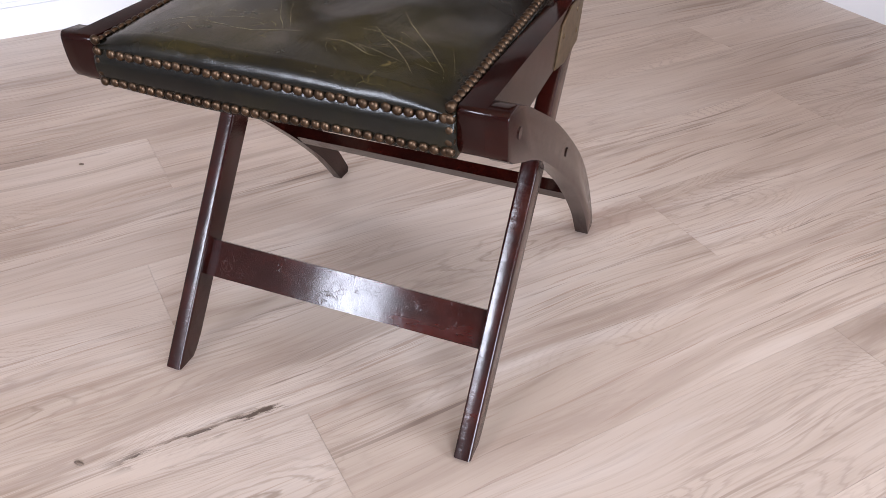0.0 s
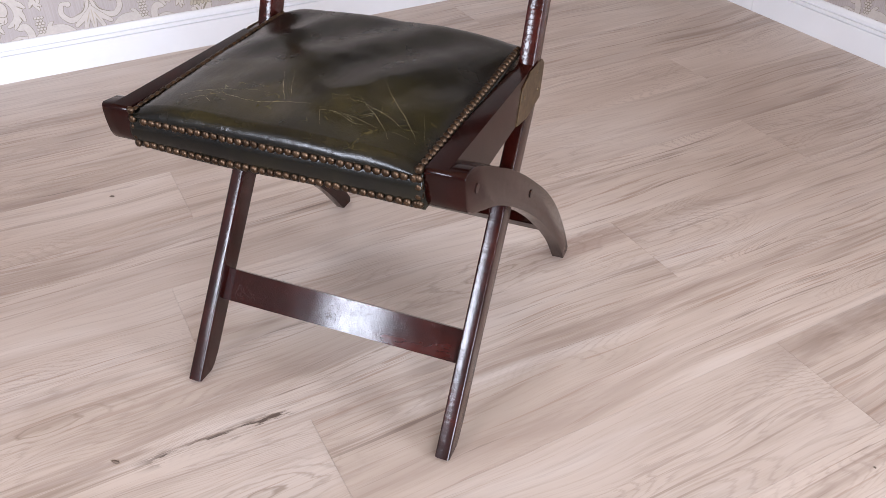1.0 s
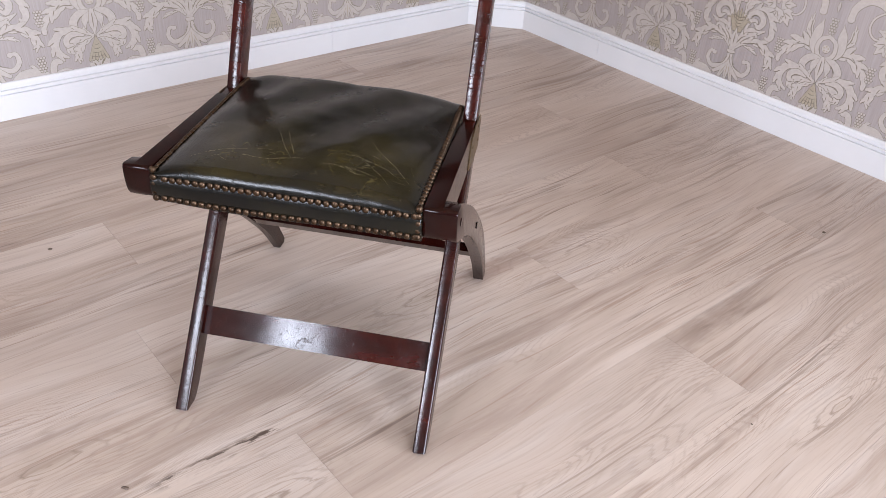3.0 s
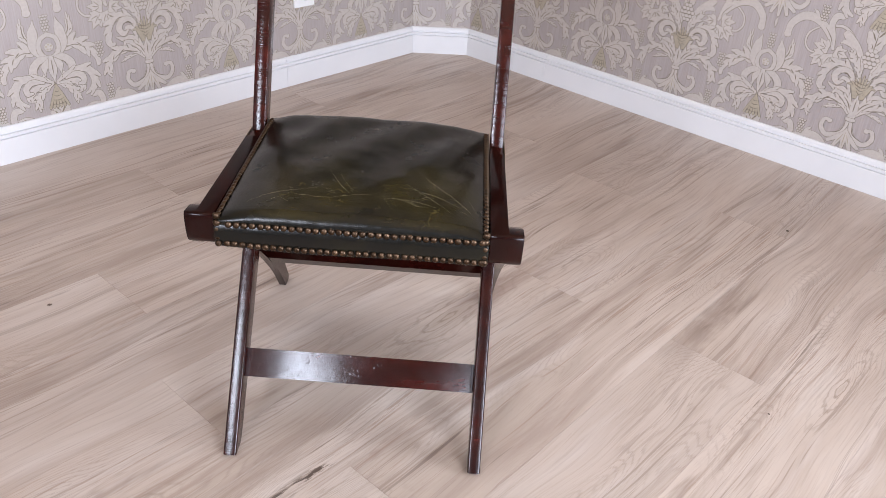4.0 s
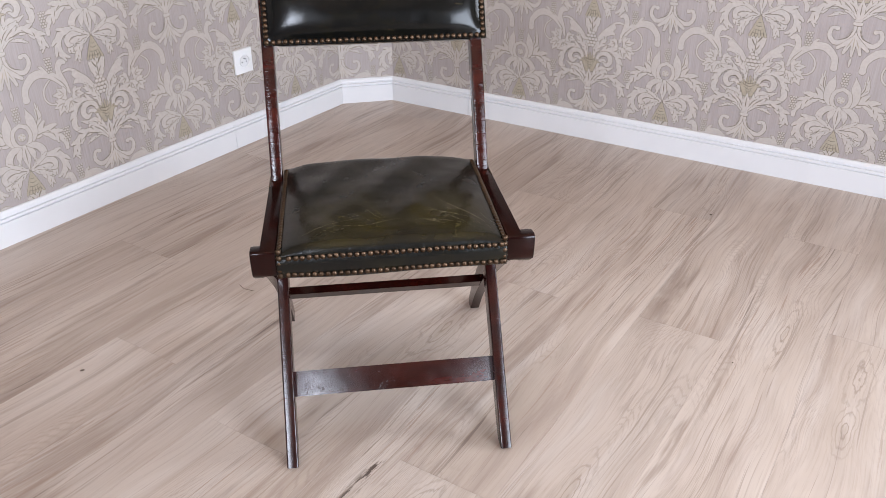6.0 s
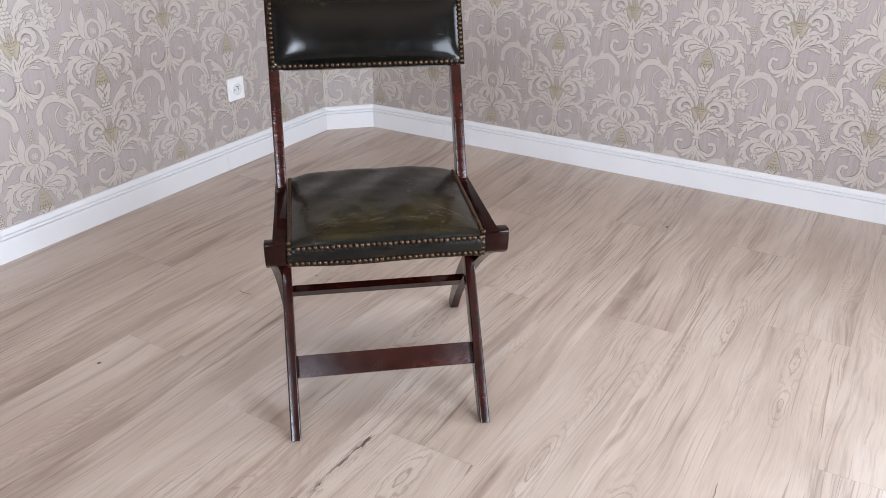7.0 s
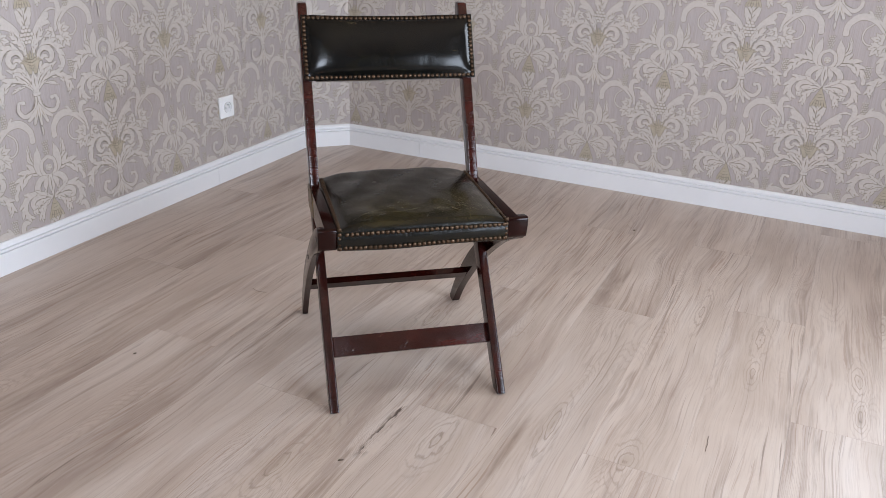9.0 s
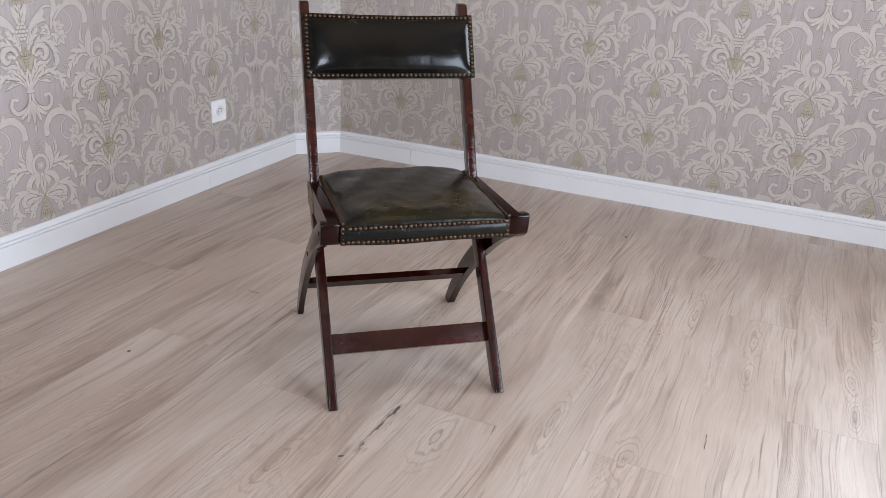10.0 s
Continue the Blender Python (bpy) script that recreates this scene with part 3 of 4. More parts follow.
def motif_large():
    m = Motif()
    # tendril, thin stem, arching arm with a ball end, upright curl
    m.stroke([(143, 117), (171, 93), (175, 64), (158, 45), (127, 45)], [4, 5, 5, 5, 4], line=1.2)
    m.stroke([(35, 76), (63, 112), (89, 126), (111, 123)], [6, 7, 7, 5], line=1.2)
    m.layer()
    m.stroke([(100, 64), (117, 96), (152, 127), (193, 132), (223, 106), (229, 76)], [7, 17, 21, 22, 19, 17])
    m.ball(*(228, 75), 10)
    m.stroke([(156, 132), (167, 148), (174, 152)], [9, 8, 3])
    m.stroke([(100, 64), (110, 95), (120, 127), (113, 149), (98, 150)], [8, 16, 16, 17, 14])
    m.slit([(105, 75), (114, 93), (134, 115)], 2.2)
    m.layer()
    for q in ((*(117, 62), 29, 170), (*(124, 42), 31, 238), (*(103, 43), 31, 285), (*(88, 59), 26, 345)):
        m.vine_leaf(q[0], q[1], q[2], 180 - q[3])
        m.layer()
    m.dots(*(145, 150), rows=6)
    m.layer()
    # bud over the grapes
    m.leaf([(0, 74), (0, 104), (0, 142)], [26, 58, 12], 3, both=False, fork=40)
    m.slit([(0, 80), (0, 105), (0, 132)], 2.6, False)
    m.layer()
    # horns
    m.stroke([(13, 3), (21, 47), (45, 84), (74, 110)], [10, 19, 23, 20])
    m.stroke([(56, 87), (74, 90), (83, 85)], [14, 12, 4])
    m.slit([(17, 21), (29, 55), (52, 82)], 2.2)
    m.layer()
    for k, (n, y) in enumerate(((2, 84), (3, 74), (4, 63), (3, 52), (2, 42))):
        for c in range(n):
            m.ball((c - (n - 1) / 2) * 11.5, y, 5.4, 0, False, 1.4)
    m.layer()
    # heart: big toothed leaves that roll in on themselves
    m.leaf([(12, 10), (26, 38), (44, 58), (52, 72)], [12, 22, 22, 8], 3)
    m.layer()
    m.leaf([(20, -2), (50, 30), (82, 28), (102, 4), (106, -20)], [10, 26, 32, 30, 12], 5, sides=(1,), reach=0.95)
    m.stroke([(104, -12), (108, -30), (100, -44), (92, -40)], [18, 17, 13, 8])
    m.slit([(44, 24), (70, 26), (92, 8)], 2.4)
    m.layer()
    m.stroke([(20, -16), (36, 14), (60, 18), (74, 0), (64, -18), (50, -10)], [8, 15, 17, 17, 14, 8])
    m.slit([(32, 2), (46, 12), (62, 8)], 2.4)
    m.layer()
    m.stroke([(26, -34), (36, -8), (50, -2), (58, -8)], [7, 11, 10, 5], line=1.1)
    m.stroke([(22, -44), (44, -30), (62, -34), (84, -24)], [8, 13, 13, 5], line=1.1)
    m.layer()
    for k in range(9):
        x = -34 + 8.5 * k
        m.stroke([(x, 16 - abs(k - 4) * 7), (x * 0.72, -14), (x * 0.35, -46)], [4, 5.5, 3], mat=2, both=False, line=1.1)
    for k in range(5):
        m.slit([(-24 + 5 * k, 0 - 9 * k), (0, -7 - 9 * k), (24 - 5 * k, 0 - 9 * k)], 2.2, False)
    m.layer()
    # crown
    m.leaf([(4, -92), (20, -64), (42, -46), (60, -40), (66, -50)], [16, 22, 20, 14, 7], 3, sides=(1,), reach=0.8)
    m.stroke([(0, -98), (0, -70), (0, -40)], [20, 28, 4], both=False)
    m.stroke([(6, -88), (18, -62), (20, -38)], [12, 16, 4])
    m.slit([(0, -84), (0, -68), (0, -50)], 2.4, False)
    m.slit([(10, -80), (20, -62), (34, -50)], 2.4)
    m.layer()
    # lower arms
    m.leaf([(12, -92), (40, -66), (76, -58), (106, -74), (122, -102), (114, -126)], [8, 20, 30, 32, 26, 8], 5)
    m.slit([(30, -74), (70, -64), (104, -82)], 2.2)
    m.layer()
    m.leaf([(36, -80), (58, -82), (80, -92)], [5, 15, 5], 2, reach=0.8)
    m.layer()
    # scrolls, collar and fan
    m.stroke([(3, -106), (8, -130), (22, -154), (50, -164), (68, -146), (64, -124), (48, -122)], [7, 10, 12, 13, 12, 10, 8])
    m.ball(50, -124, 6.5)
    m.slit([(8, -122), (20, -146), (44, -156)], 2.2)
    m.layer()
    for x, y, w in ((40, -178, 12), (22, -190, 12)):
        m.stroke([(3, -140), (x * 0.5, -162), (x, y)], [5, w, w * 0.8])
    m.stroke([(0, -134), (0, -166), (0, -196)], [6, 13, 8], both=False)
    m.slit([(5, -150), (11, -164), (18, -178)], 2.4, mat=2)
    m.slit([(0, -144), (0, -164), (0, -184)], 2.6, False, mat=2)
    m.layer()
    m.stroke([(-9, -106), (0, -107), (9, -106)], [9, 10, 9], both=False)
    m.stroke([(0, -206), (0, -216), (0, -228)], [4, 8, 3], both=False)
    m.layer()
    return mesh_of(m.bm, "motif_large", INK_CREAM, INK_LINE, INK_GOLD)


def motif_small():
    m = Motif()
    # small outer leaves, side leaves with a hooked tail, dots
    m.leaf([(43, 11), (60, 40), (58, 78)], [10, 27, 5], 2, fork=30)
    m.slit([(47, 20), (57, 39), (56, 63)], 2.8)
    m.layer()
    m.leaf([(21, -17), (59, 1), (87, -9), (111, -33)], [14, 36, 36, 22], 4, reach=1.1)
    m.stroke([(97, -21), (115, -38), (123, -56), (123, -68)], [20, 17, 13, 12])
    m.slit([(38, -11), (67, -6), (90, -17)], 2.2)
    m.layer()
    m.dots(*(131, -30), rows=6)
    m.layer()
    # upright petals with seeds between them
    m.stroke([(15, -30), (35, 4), (34, 37), (28, 70)], [16, 27, 25, 3])
    m.layer()
    m.dots(0, 60, False, 3.0, 6)
    m.layer()
    # eye of the motif
    m.stroke([(0, 32), (-20, 20), (-25, -6), (-14, -24), (0, -28)], [10, 11, 11, 11, 10])
    m.layer()
    m.ball(0, -1, 11, both=False)
    for a in range(5):
        m.ball(6.5 * math.cos(a * 1.2566 + 0.3), -1 + 6.5 * math.sin(a * 1.2566 + 0.3), 2.4, 2, False, 1.1)
    m.layer()
    # curls and drop
    m.stroke([(3, -31), (30, -31), (49, -49), (48, -73), (31, -82), (23, -70)], [10, 18, 20, 20, 17, 9])
    m.slit([(15, -37), (30, -42), (39, -57)], 2.2)
    m.layer()
    m.stroke([(4, -30), (19, -48), (21, -70)], [9, 18, 4])
    m.layer()
    m.stroke([(0, -28), (0, -58), (0, -92)], [12, 22, 3], both=False)
    m.slit([(0, -34), (0, -54), (0, -76)], 2.4, False)
    m.layer()
    # great toothed leaves at the foot
    m.leaf([(6, -92), (44, -74), (84, -72), (104, -98), (100, -126), (78, -140)], [10, 24, 32, 34, 30, 12], 6, sides=(1,), reach=1.0, fork=36)
    m.leaf([(6, -96), (34, -110), (52, -134), (50, -160)], [10, 24, 26, 8], 4)
    m.layer()
    m.leaf([(14, -96), (44, -98), (66, -108), (72, -124), (60, -132)], [8, 24, 26, 20, 8], 4, sides=(-1,), reach=0.85)
    m.layer()
    m.stroke([(30, -88), (56, -82), (74, -92), (74, -108), (62, -110)], [6, 15, 16, 14, 7], line=1.3)
    m.layer()
    for k in range(6):
        m.stroke([(0, -98), (-11 + 4.4 * k, -126), (-24 + 9.6 * k, -158)], [2.4, 6, 6], mat=2, both=False, line=1.2)
    for k in range(4):
        m.slit([(-6 - 4 * k, -116 - 11 * k), (0, -119 - 11 * k), (6 + 4 * k, -116 - 11 * k)], 2.0, False)
    m.layer()
    return mesh_of(m.bm, "motif_small", INK_CREAM, INK_LINE, INK_GOLD)


def trimmed(me, lo, hi, floor_cut, roof_cut):
    """A copy of a motif's mesh, cut to the wall's own limits (in the motif's coordinates)."""
    bm = bmesh.new()
    bm.from_mesh(me)
    for co, no in (((lo, 0, 0), (-1, 0, 0)), ((hi, 0, 0), (1, 0, 0)), ((0, floor_cut, 0), (0, -1, 0)), ((0, roof_cut, 0), (0, 1, 0))):
        bmesh.ops.bisect_plane(bm, geom=bm.verts[:] + bm.edges[:] + bm.faces[:], plane_co=co, plane_no=no, clear_outer=True)
    if not bm.faces:
        bm.free()
        return None
    out = me.copy()
    bm.to_mesh(out)
    bm.free()
    return out


LARGE, SMALL = motif_large(), motif_small()
PITCH, DROP = 0.533, 0.313


def paper_wall(wall, origin, direction, length, u_large, hole=None):
    """Prints the half-drop repeat on a wall face; u runs along it from origin, u_large is one large motif in the lowest full row."""
    d = Vector((*direction, 0)).normalized()
    n = d.cross(Vector((0, 0, 1)))
    turn = Matrix((d, (0, 0, 1), n)).transposed().to_4x4()
    for row in range(-1, 8):
        shift = PITCH / 2 if row % 2 else 0.0
        for k in range(-12, 13):
            for me, off, z in ((LARGE, 0.0, 0.287), (SMALL, PITCH / 2, 0.272)):
                u, z = u_large + k * PITCH + shift + off, z + row * DROP
                if u < -0.27 or u > length + 0.27:
                    continue
                if hole and hole[0] - 0.1 < u < hole[1] + 0.1 and hole[2] - 0.1 < z < hole[3] + 0.1:
                    continue
                use = me
                if u < 0.27 or u > length - 0.27 or row < 0 or z > ZC - 0.2:
                    use = trimmed(me, -u, length - u, 0.03 - z, ZC - z)
                if use:
                    ob = part("wallpaper_motif", use, None, wall)
                    ob.matrix_basis = Matrix.Translation(Vector((*origin, z)) + d * u) @ turn


paper_wall(WEST, (X0, Y0), (0, 1), Y1 - CUT - Y0, 0.500 - Y0)
paper_wall(NORTH, (X0 + CUT, Y1), (1, 0), X1 - X0 - CUT, -0.396 - X0 - CUT, (WIN_N[0] - X0 - CUT, WIN_N[1] - X0 - CUT, WIN_N[2], WIN_N[3]))
paper_wall(CORNER, (X0, Y1 - CUT), (1, 1), CUT * 2 ** 0.5, 0.500 + PITCH * 2 - (Y1 - CUT))


# ---- wall socket ----
def wall_socket(y, z):
    s = tagged(new("wall_socket"), "white plastic wall socket on the papered wall", "socket")
    s.location = (X0 + 0.001, y, z)
    part("cover_plate", box(0, 0.009, -0.040, 0.040, -0.041, 0.041, 0.003, 2), PLASTIC, s)
    bm = bmesh.new()
    bmesh.ops.create_cone(bm, cap_ends=False, segments=32, radius1=0.0195, radius2=0.0205, depth=0.010, matrix=Matrix.Translation((0.0100, 0, 0)) @ Matrix.Rotation(radians(90), 4, "Y"))
    part("socket_ring", bm, PLASTIC, s, smooth=True)
    bm = bmesh.new()
    bmesh.ops.create_circle(bm, cap_ends=True, segments=32, radius=0.0195, matrix=Matrix.Translation((0.0096, 0, 0)) @ Matrix.Rotation(radians(90), 4, "Y"))
    # greyer plastic than the plate: recess shade put into the colour
    part("socket_well", bm, plain_paint("shaded_plastic", (0.70, 0.70, 0.70), 0.4, 0.02), s)
    # flat dark discs, no openings: they paint the shade inside the holes
    for dy in (-0.0095, 0.0095):
        bm = bmesh.new()
        bmesh.ops.create_cone(bm, cap_ends=True, segments=12, radius1=0.0021, radius2=0.0021, depth=0.001, matrix=Matrix.Translation((0.0101, dy, -0.002)) @ Matrix.Rotation(radians(90), 4, "Y"))
        part("socket_hole", bm, DARK, s)
    bm = bmesh.new()
    bmesh.ops.create_cone(bm, cap_ends=True, segments=12, radius1=0.0024, radius2=0.0018, depth=0.012, matrix=Matrix.Translation((0.0150, 0, 0.009)) @ Matrix.Rotation(radians(90), 4, "Y"))
    part("earth_pin", bm, METAL, s, "steel earth pin")
    return s


wall_socket(1.050, 0.288)


# ---- folding chair (built facing -y, then turned) ----
chair = tagged(new("folding_chair"), "dark mahogany folding chair with green leather seat and brass nails", "chair")
chair.matrix_basis = pose(0.005, 0.009, 0, 0, 0, 40.05)


RAIL_TOP = 0.438
# rounded front end that rail and rear leg share, from the foot of the curve up
NOSE = [(0.004, 0.3930)] + [tuple(q) for q in spline([(-0.0035, 0.3975), (-0.0080, 0.4060), (-0.0106, 0.4200), (-0.0116, 0.4340), (-0.0112, 0.4400)], 3)] + [(-0.0098, 0.4430), (-0.0070, 0.4445)]

for s in (1, -1):
    def sided(a, b):
        return (a, b) if s > 0 else (-b, -a)

    # side rail of the seat
    part("seat_rail", side_board(NOSE + [(0.258, 0.436), (0.230, 0.383), (0.12, 0.381)], *sided(0.180, 0.2041), 0.0012, 2, s * 0.180), MAHOGANY, chair, smooth="edges")
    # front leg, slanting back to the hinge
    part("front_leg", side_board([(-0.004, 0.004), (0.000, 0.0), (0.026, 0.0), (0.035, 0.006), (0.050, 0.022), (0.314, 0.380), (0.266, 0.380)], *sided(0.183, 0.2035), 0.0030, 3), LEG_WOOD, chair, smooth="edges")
    # back post above the hinge
    part("back_post", side_board([(0.232, 0.3835), (0.3130, 0.3835), (0.3240, 0.432), (0.485, 0.806), (0.479, 0.823), (0.457, 0.823), (0.450, 0.814), (0.289, 0.4335), (0.262, 0.4335)],
                                 *sided(0.1815, 0.2028), 0.0025), WORN_WOOD, chair, smooth="edges")
    hinge = part("hinge_plate", side_board([(0.2360, 0.4250), (0.2190, 0.3820), (0.2590, 0.3745), (0.3160, 0.3790), (0.3290, 0.4220), (0.318, 0.432), (0.268, 0.4345)], *sided(0.2041, 0.2058), 0.0005, 1), PLATE_BRASS, chair, "dull brass hinge plate")
    for yy, zz in ((0.245, 0.410), (0.305, 0.395), (0.300, 0.421)):
        bm = bmesh.new()
        bmesh.ops.create_uvsphere(bm, u_segments=10, v_segments=6, radius=0.0032, matrix=Matrix.Translation((s * 0.2058, yy, zz)) @ Matrix.Diagonal((0.35, 1, 1, 1)))
        part("screw", bm, PLATE_BRASS, hinge, smooth=True)
    # curved rear leg, fixed outside the rail
    outer = spline([(0.014, 0.4420), (0.050, 0.4240), (0.092, 0.3990), (0.160, 0.3570), (0.245, 0.2950), (0.335, 0.2220), (0.408, 0.1490), (0.474, 0.0660), (0.512, 0.0080)], 5)
    inner = spline([(0.484, 0.0), (0.432, 0.066), (0.372, 0.128), (0.325, 0.172), (0.280, 0.212), (0.215, 0.264), (0.150, 0.311), (0.093, 0.347), (0.040, 0.373), (0.010, 0.388)], 5)
    prof = NOSE[1:] + [tuple(p) for p in outer] + [(0.509, 0.0)] + [tuple(p) for p in inner] + [(0.004, 0.3930)]
    out = 0.2245 if s > 0 else 0.2190
    leg = part("rear_leg", side_board(prof, *sided(0.2042, out), 0.0016, 2, s * out), MAHOGANY, chair, smooth="edges")
    for yy, zz in ((0.021, 0.413), (0.235, 0.280)):
        bm = bmesh.new()
        bmesh.ops.create_cone(bm, cap_ends=True, segments=16, radius1=0.0060, radius2=0.0054, depth=0.0020, matrix=Matrix.Translation((s * (out + 0.0003), yy, zz)) @ Matrix.Rotation(radians(90 * s), 4, "Y"))
        part("dowel_peg", bm, PEG, leg, "dark round dowel end")

# cross pieces
part("front_rung", side_board([(0.1060, 0.1335), (0.0790, 0.0970), (0.0900, 0.0885), (0.117, 0.125)], -0.1835, 0.1835, 0.0015), RUNG_WOOD, chair, "dented flat front rung", smooth="edges")
part("rear_rung", side_board([(0.362, 0.162), (0.385, 0.138), (0.373, 0.127), (0.350, 0.151)], -0.205, 0.205, 0.0015), MAHOGANY, chair, smooth="edges")


# seat cushion
SX, SY0, SY1 = 0.1795, -0.012, 0.326


def seat_height(x, y):
    """Top of the domed leather, from the front roll to the back edge."""
    u, v = min(abs(x) / SX, 1), min(max((y - SY0) / (SY1 - SY0), 0), 1)
    dome = (1 - u ** 7) * (0.12 + 0.88 * (0.80 * math.sqrt(max(0.0, 1 - (1 - min(v / 0.045, 1)) ** 2)) + 0.20 * (1 - (1 - min(v / 0.14, 1)) ** 2))) * (1 - max((v - 0.90) / 0.10, 0) ** 2.2 * 0.75)
    crown = 0.010 + 0.014 * min(1.0, 0.45 + 1.0 * v) * (1 - 0.35 * u ** 2)
    fold = math.sin(x * 52 - y * 26 + 1.2 * math.sin(y * 14)) * 0.0019 * min(max((v - 0.22) / 0.25, 0), 1) * min((1 - v) / 0.12, 1)
    fold -= 0.0030 * math.exp(-((x + 0.115) / 0.022) ** 2 - ((y - 0.245) / 0.030) ** 2)
    wrinkle = fold + 0.0014 * noise.noise((x * 16, y * 12, 0.3)) + 0.0008 * noise.noise((x * 34, y * 30, 3.0))
    return RAIL_TOP + 0.001 + crown * dome + wrinkle * dome


def seat_mesh():
    bm = bmesh.new()
    xs = [-SX + 2 * SX * i / 168 for i in range(169)]
    rows = []

    def puff(x, z):
        """The leather of the band swells between the nails and is drawn in at each of them."""
        near = math.exp(-((z - 0.4275) / 0.0030) ** 2) + 0.8 * math.exp(-((z - 0.4075) / 0.0030) ** 2)
        return 0.0001 * near * math.cos((x + 0.160) / 0.330 * 32 * math.tau) + 0.0006 * noise.noise((x * 26, z * 60, 2.0))

    # front band with its two rows of nails, then the rolled edge
    for y, z in ((SY0 + 0.004, 0.3945), (SY0, 0.397), (SY0 - 0.0002, 0.4025), (SY0 - 0.0022, 0.4060), (SY0 - 0.0036, 0.4095), (SY0 - 0.0046, 0.4150), (SY0 - 0.0047, 0.4205),
                 (SY0 - 0.0036, 0.4260), (SY0 - 0.0018, 0.4295), (SY0 - 0.0003, 0.4325), (SY0 - 0.0020, 0.4355)):
        rows.append([bm.verts.new((x, y + (puff(x, z) if z > 0.404 else 0), z + (0.0014 * math.sin(x * 23) - 0.002 * (1 - (x / SX) ** 2) if z < 0.40 else 0))) for x in xs])
    for a in range(4, 90, 7):
        c, d = math.cos(radians(a)) ** 1.2, math.sin(radians(a)) ** 1.2
        rows.append([bm.verts.new((x, SY0 + 0.0125 - 0.0155 * c + puff(x, 0.4368 + 0.01 * d), 0.4358 + (max(seat_height(x, SY0 + 0.0125), 0.4395) - 0.4358) * d)) for x in xs])
    for k in range(46):
        y = SY0 + 0.0125 + (SY1 - SY0 - 0.0125) * (k / 45) ** 1.3
        rows.append([bm.verts.new((x, y, max(seat_height(x, y), 0.4395 if k == 0 else 0))) for x in xs])
    for y, z in ((SY1 + 0.004, 0.430), (SY1 + 0.004, 0.410), (SY1 + 0.001, 0.385)):
        rows.append([bm.verts.new((x, y, z)) for x in xs])
    for a, b in zip(rows, rows[1:]):
        for i in range(len(xs) - 1):
            bm.faces.new((a[i], a[i + 1], b[i + 1], b[i]))
    for i in range(len(xs) - 1):
        bm.faces.new((rows[0][i], rows[-1][i], rows[-1][i + 1], rows[0][i + 1]))
    bmesh.ops.holes_fill(bm, edges=[e for e in bm.edges if e.is_boundary])
    return bm


seat = part("seat_cushion", seat_mesh(), LEATHER, chair, "dark green leather cushion, cracked and rubbed", smooth=True)


def nail_mesh(r):
    bm = bmesh.new()
    rings = []
    for k, a in enumerate((-26, 0, 28, 56)):
        c = 1.0 if a < 0 else math.cos(radians(a))
        rings.append([bm.verts.new((r * c * math.cos(t), r * c * math.sin(t), 0.62 * r * math.sin(radians(a)))) for t in (i * math.tau / 10 for i in range(10))])
    top = bm.verts.new((0, 0, 0.62 * r))
    for a, b in zip(rings, rings[1:]):
        for i in range(10):
            bm.faces.new((a[i], a[(i + 1) % 10], b[(i + 1) % 10], b[i]))
    for i in range(10):
        bm.faces.new((rings[-1][i], rings[-1][(i + 1) % 10], top))
    return mesh_of(bm, "nail", NAIL_BRASS, smooth=True)


NAIL, NAIL_FINE = nail_mesh(0.0052), nail_mesh(0.0050)
rng = random.Random(7)


def nail(me, parent, place, normal):
    ob = part("nail", me, None, parent)
    q = Vector(normal).normalized().to_track_quat("Z", "Y")
    jit = Euler((rng.uniform(-0.12, 0.12), rng.uniform(-0.12, 0.12), rng.uniform(0, 6))).to_quaternion()
    ob.matrix_basis = Matrix.Translation(place) @ (q @ jit).to_matrix().to_4x4()


for i in range(33):                                              # upper front row
    nail(NAIL, seat, (-0.160 + 0.330 * i / 32 + rng.uniform(-0.0006, 0.0006), SY0 - 0.0016, 0.4325 + rng.uniform(-0.0006, 0.0006)), (0, -1, 0.1))
for i in range(34):                                              # lower front row
    x = -0.164 + 0.336 * i / 33
    nail(NAIL_FINE, seat, (x + rng.uniform(-0.0006, 0.0006), SY0 - 0.0014, 0.4025 + 0.0010 * math.sin(x * 23) - 0.0012 * (1 - (x / SX) ** 2)), (0, -1, -0.05))
for s in (1, -1):
    for i in range(5):                                           # short front uprights
        nail(NAIL_FINE, seat, (s * 0.1755, SY0 - 0.0016, 0.4025 + 0.0102 * i), (0, -1, 0.1))
    for i in range(33):                                          # along the side rails
        y = SY0 + 0.006 + 0.0099 * i
        nail(NAIL_FINE, seat, (s * 0.1755, y, seat_height(0.1755, y) + 0.0010), (s * 0.7, 0, 0.7))

# padded backrest between and over the posts
BACK = pose(0.006, 0.4120, 0.7280, math.degrees(math.atan2(0.925, 0.38)), 0, 0)      # local z points to the sitter
BW, BH = 0.2045, 0.0755


def back_depth(x, y):
    u, v = abs(x) / BW, abs(y) / BH
    inside = max(0.0, 1 - max((u - 0.93) / 0.07, 0) ** 2) * max(0.0, 1 - max((v - 0.84) / 0.16, 0) ** 2)
    pillow = (1 - min(u / 0.95, 1) ** 5) ** 0.6 * (1 - min(v / 0.88, 1) ** 3.2) ** 0.6
    return 0.004 + 0.021 * pillow + 0.0012 * noise.noise((x * 18, y * 22, 5)) * inside


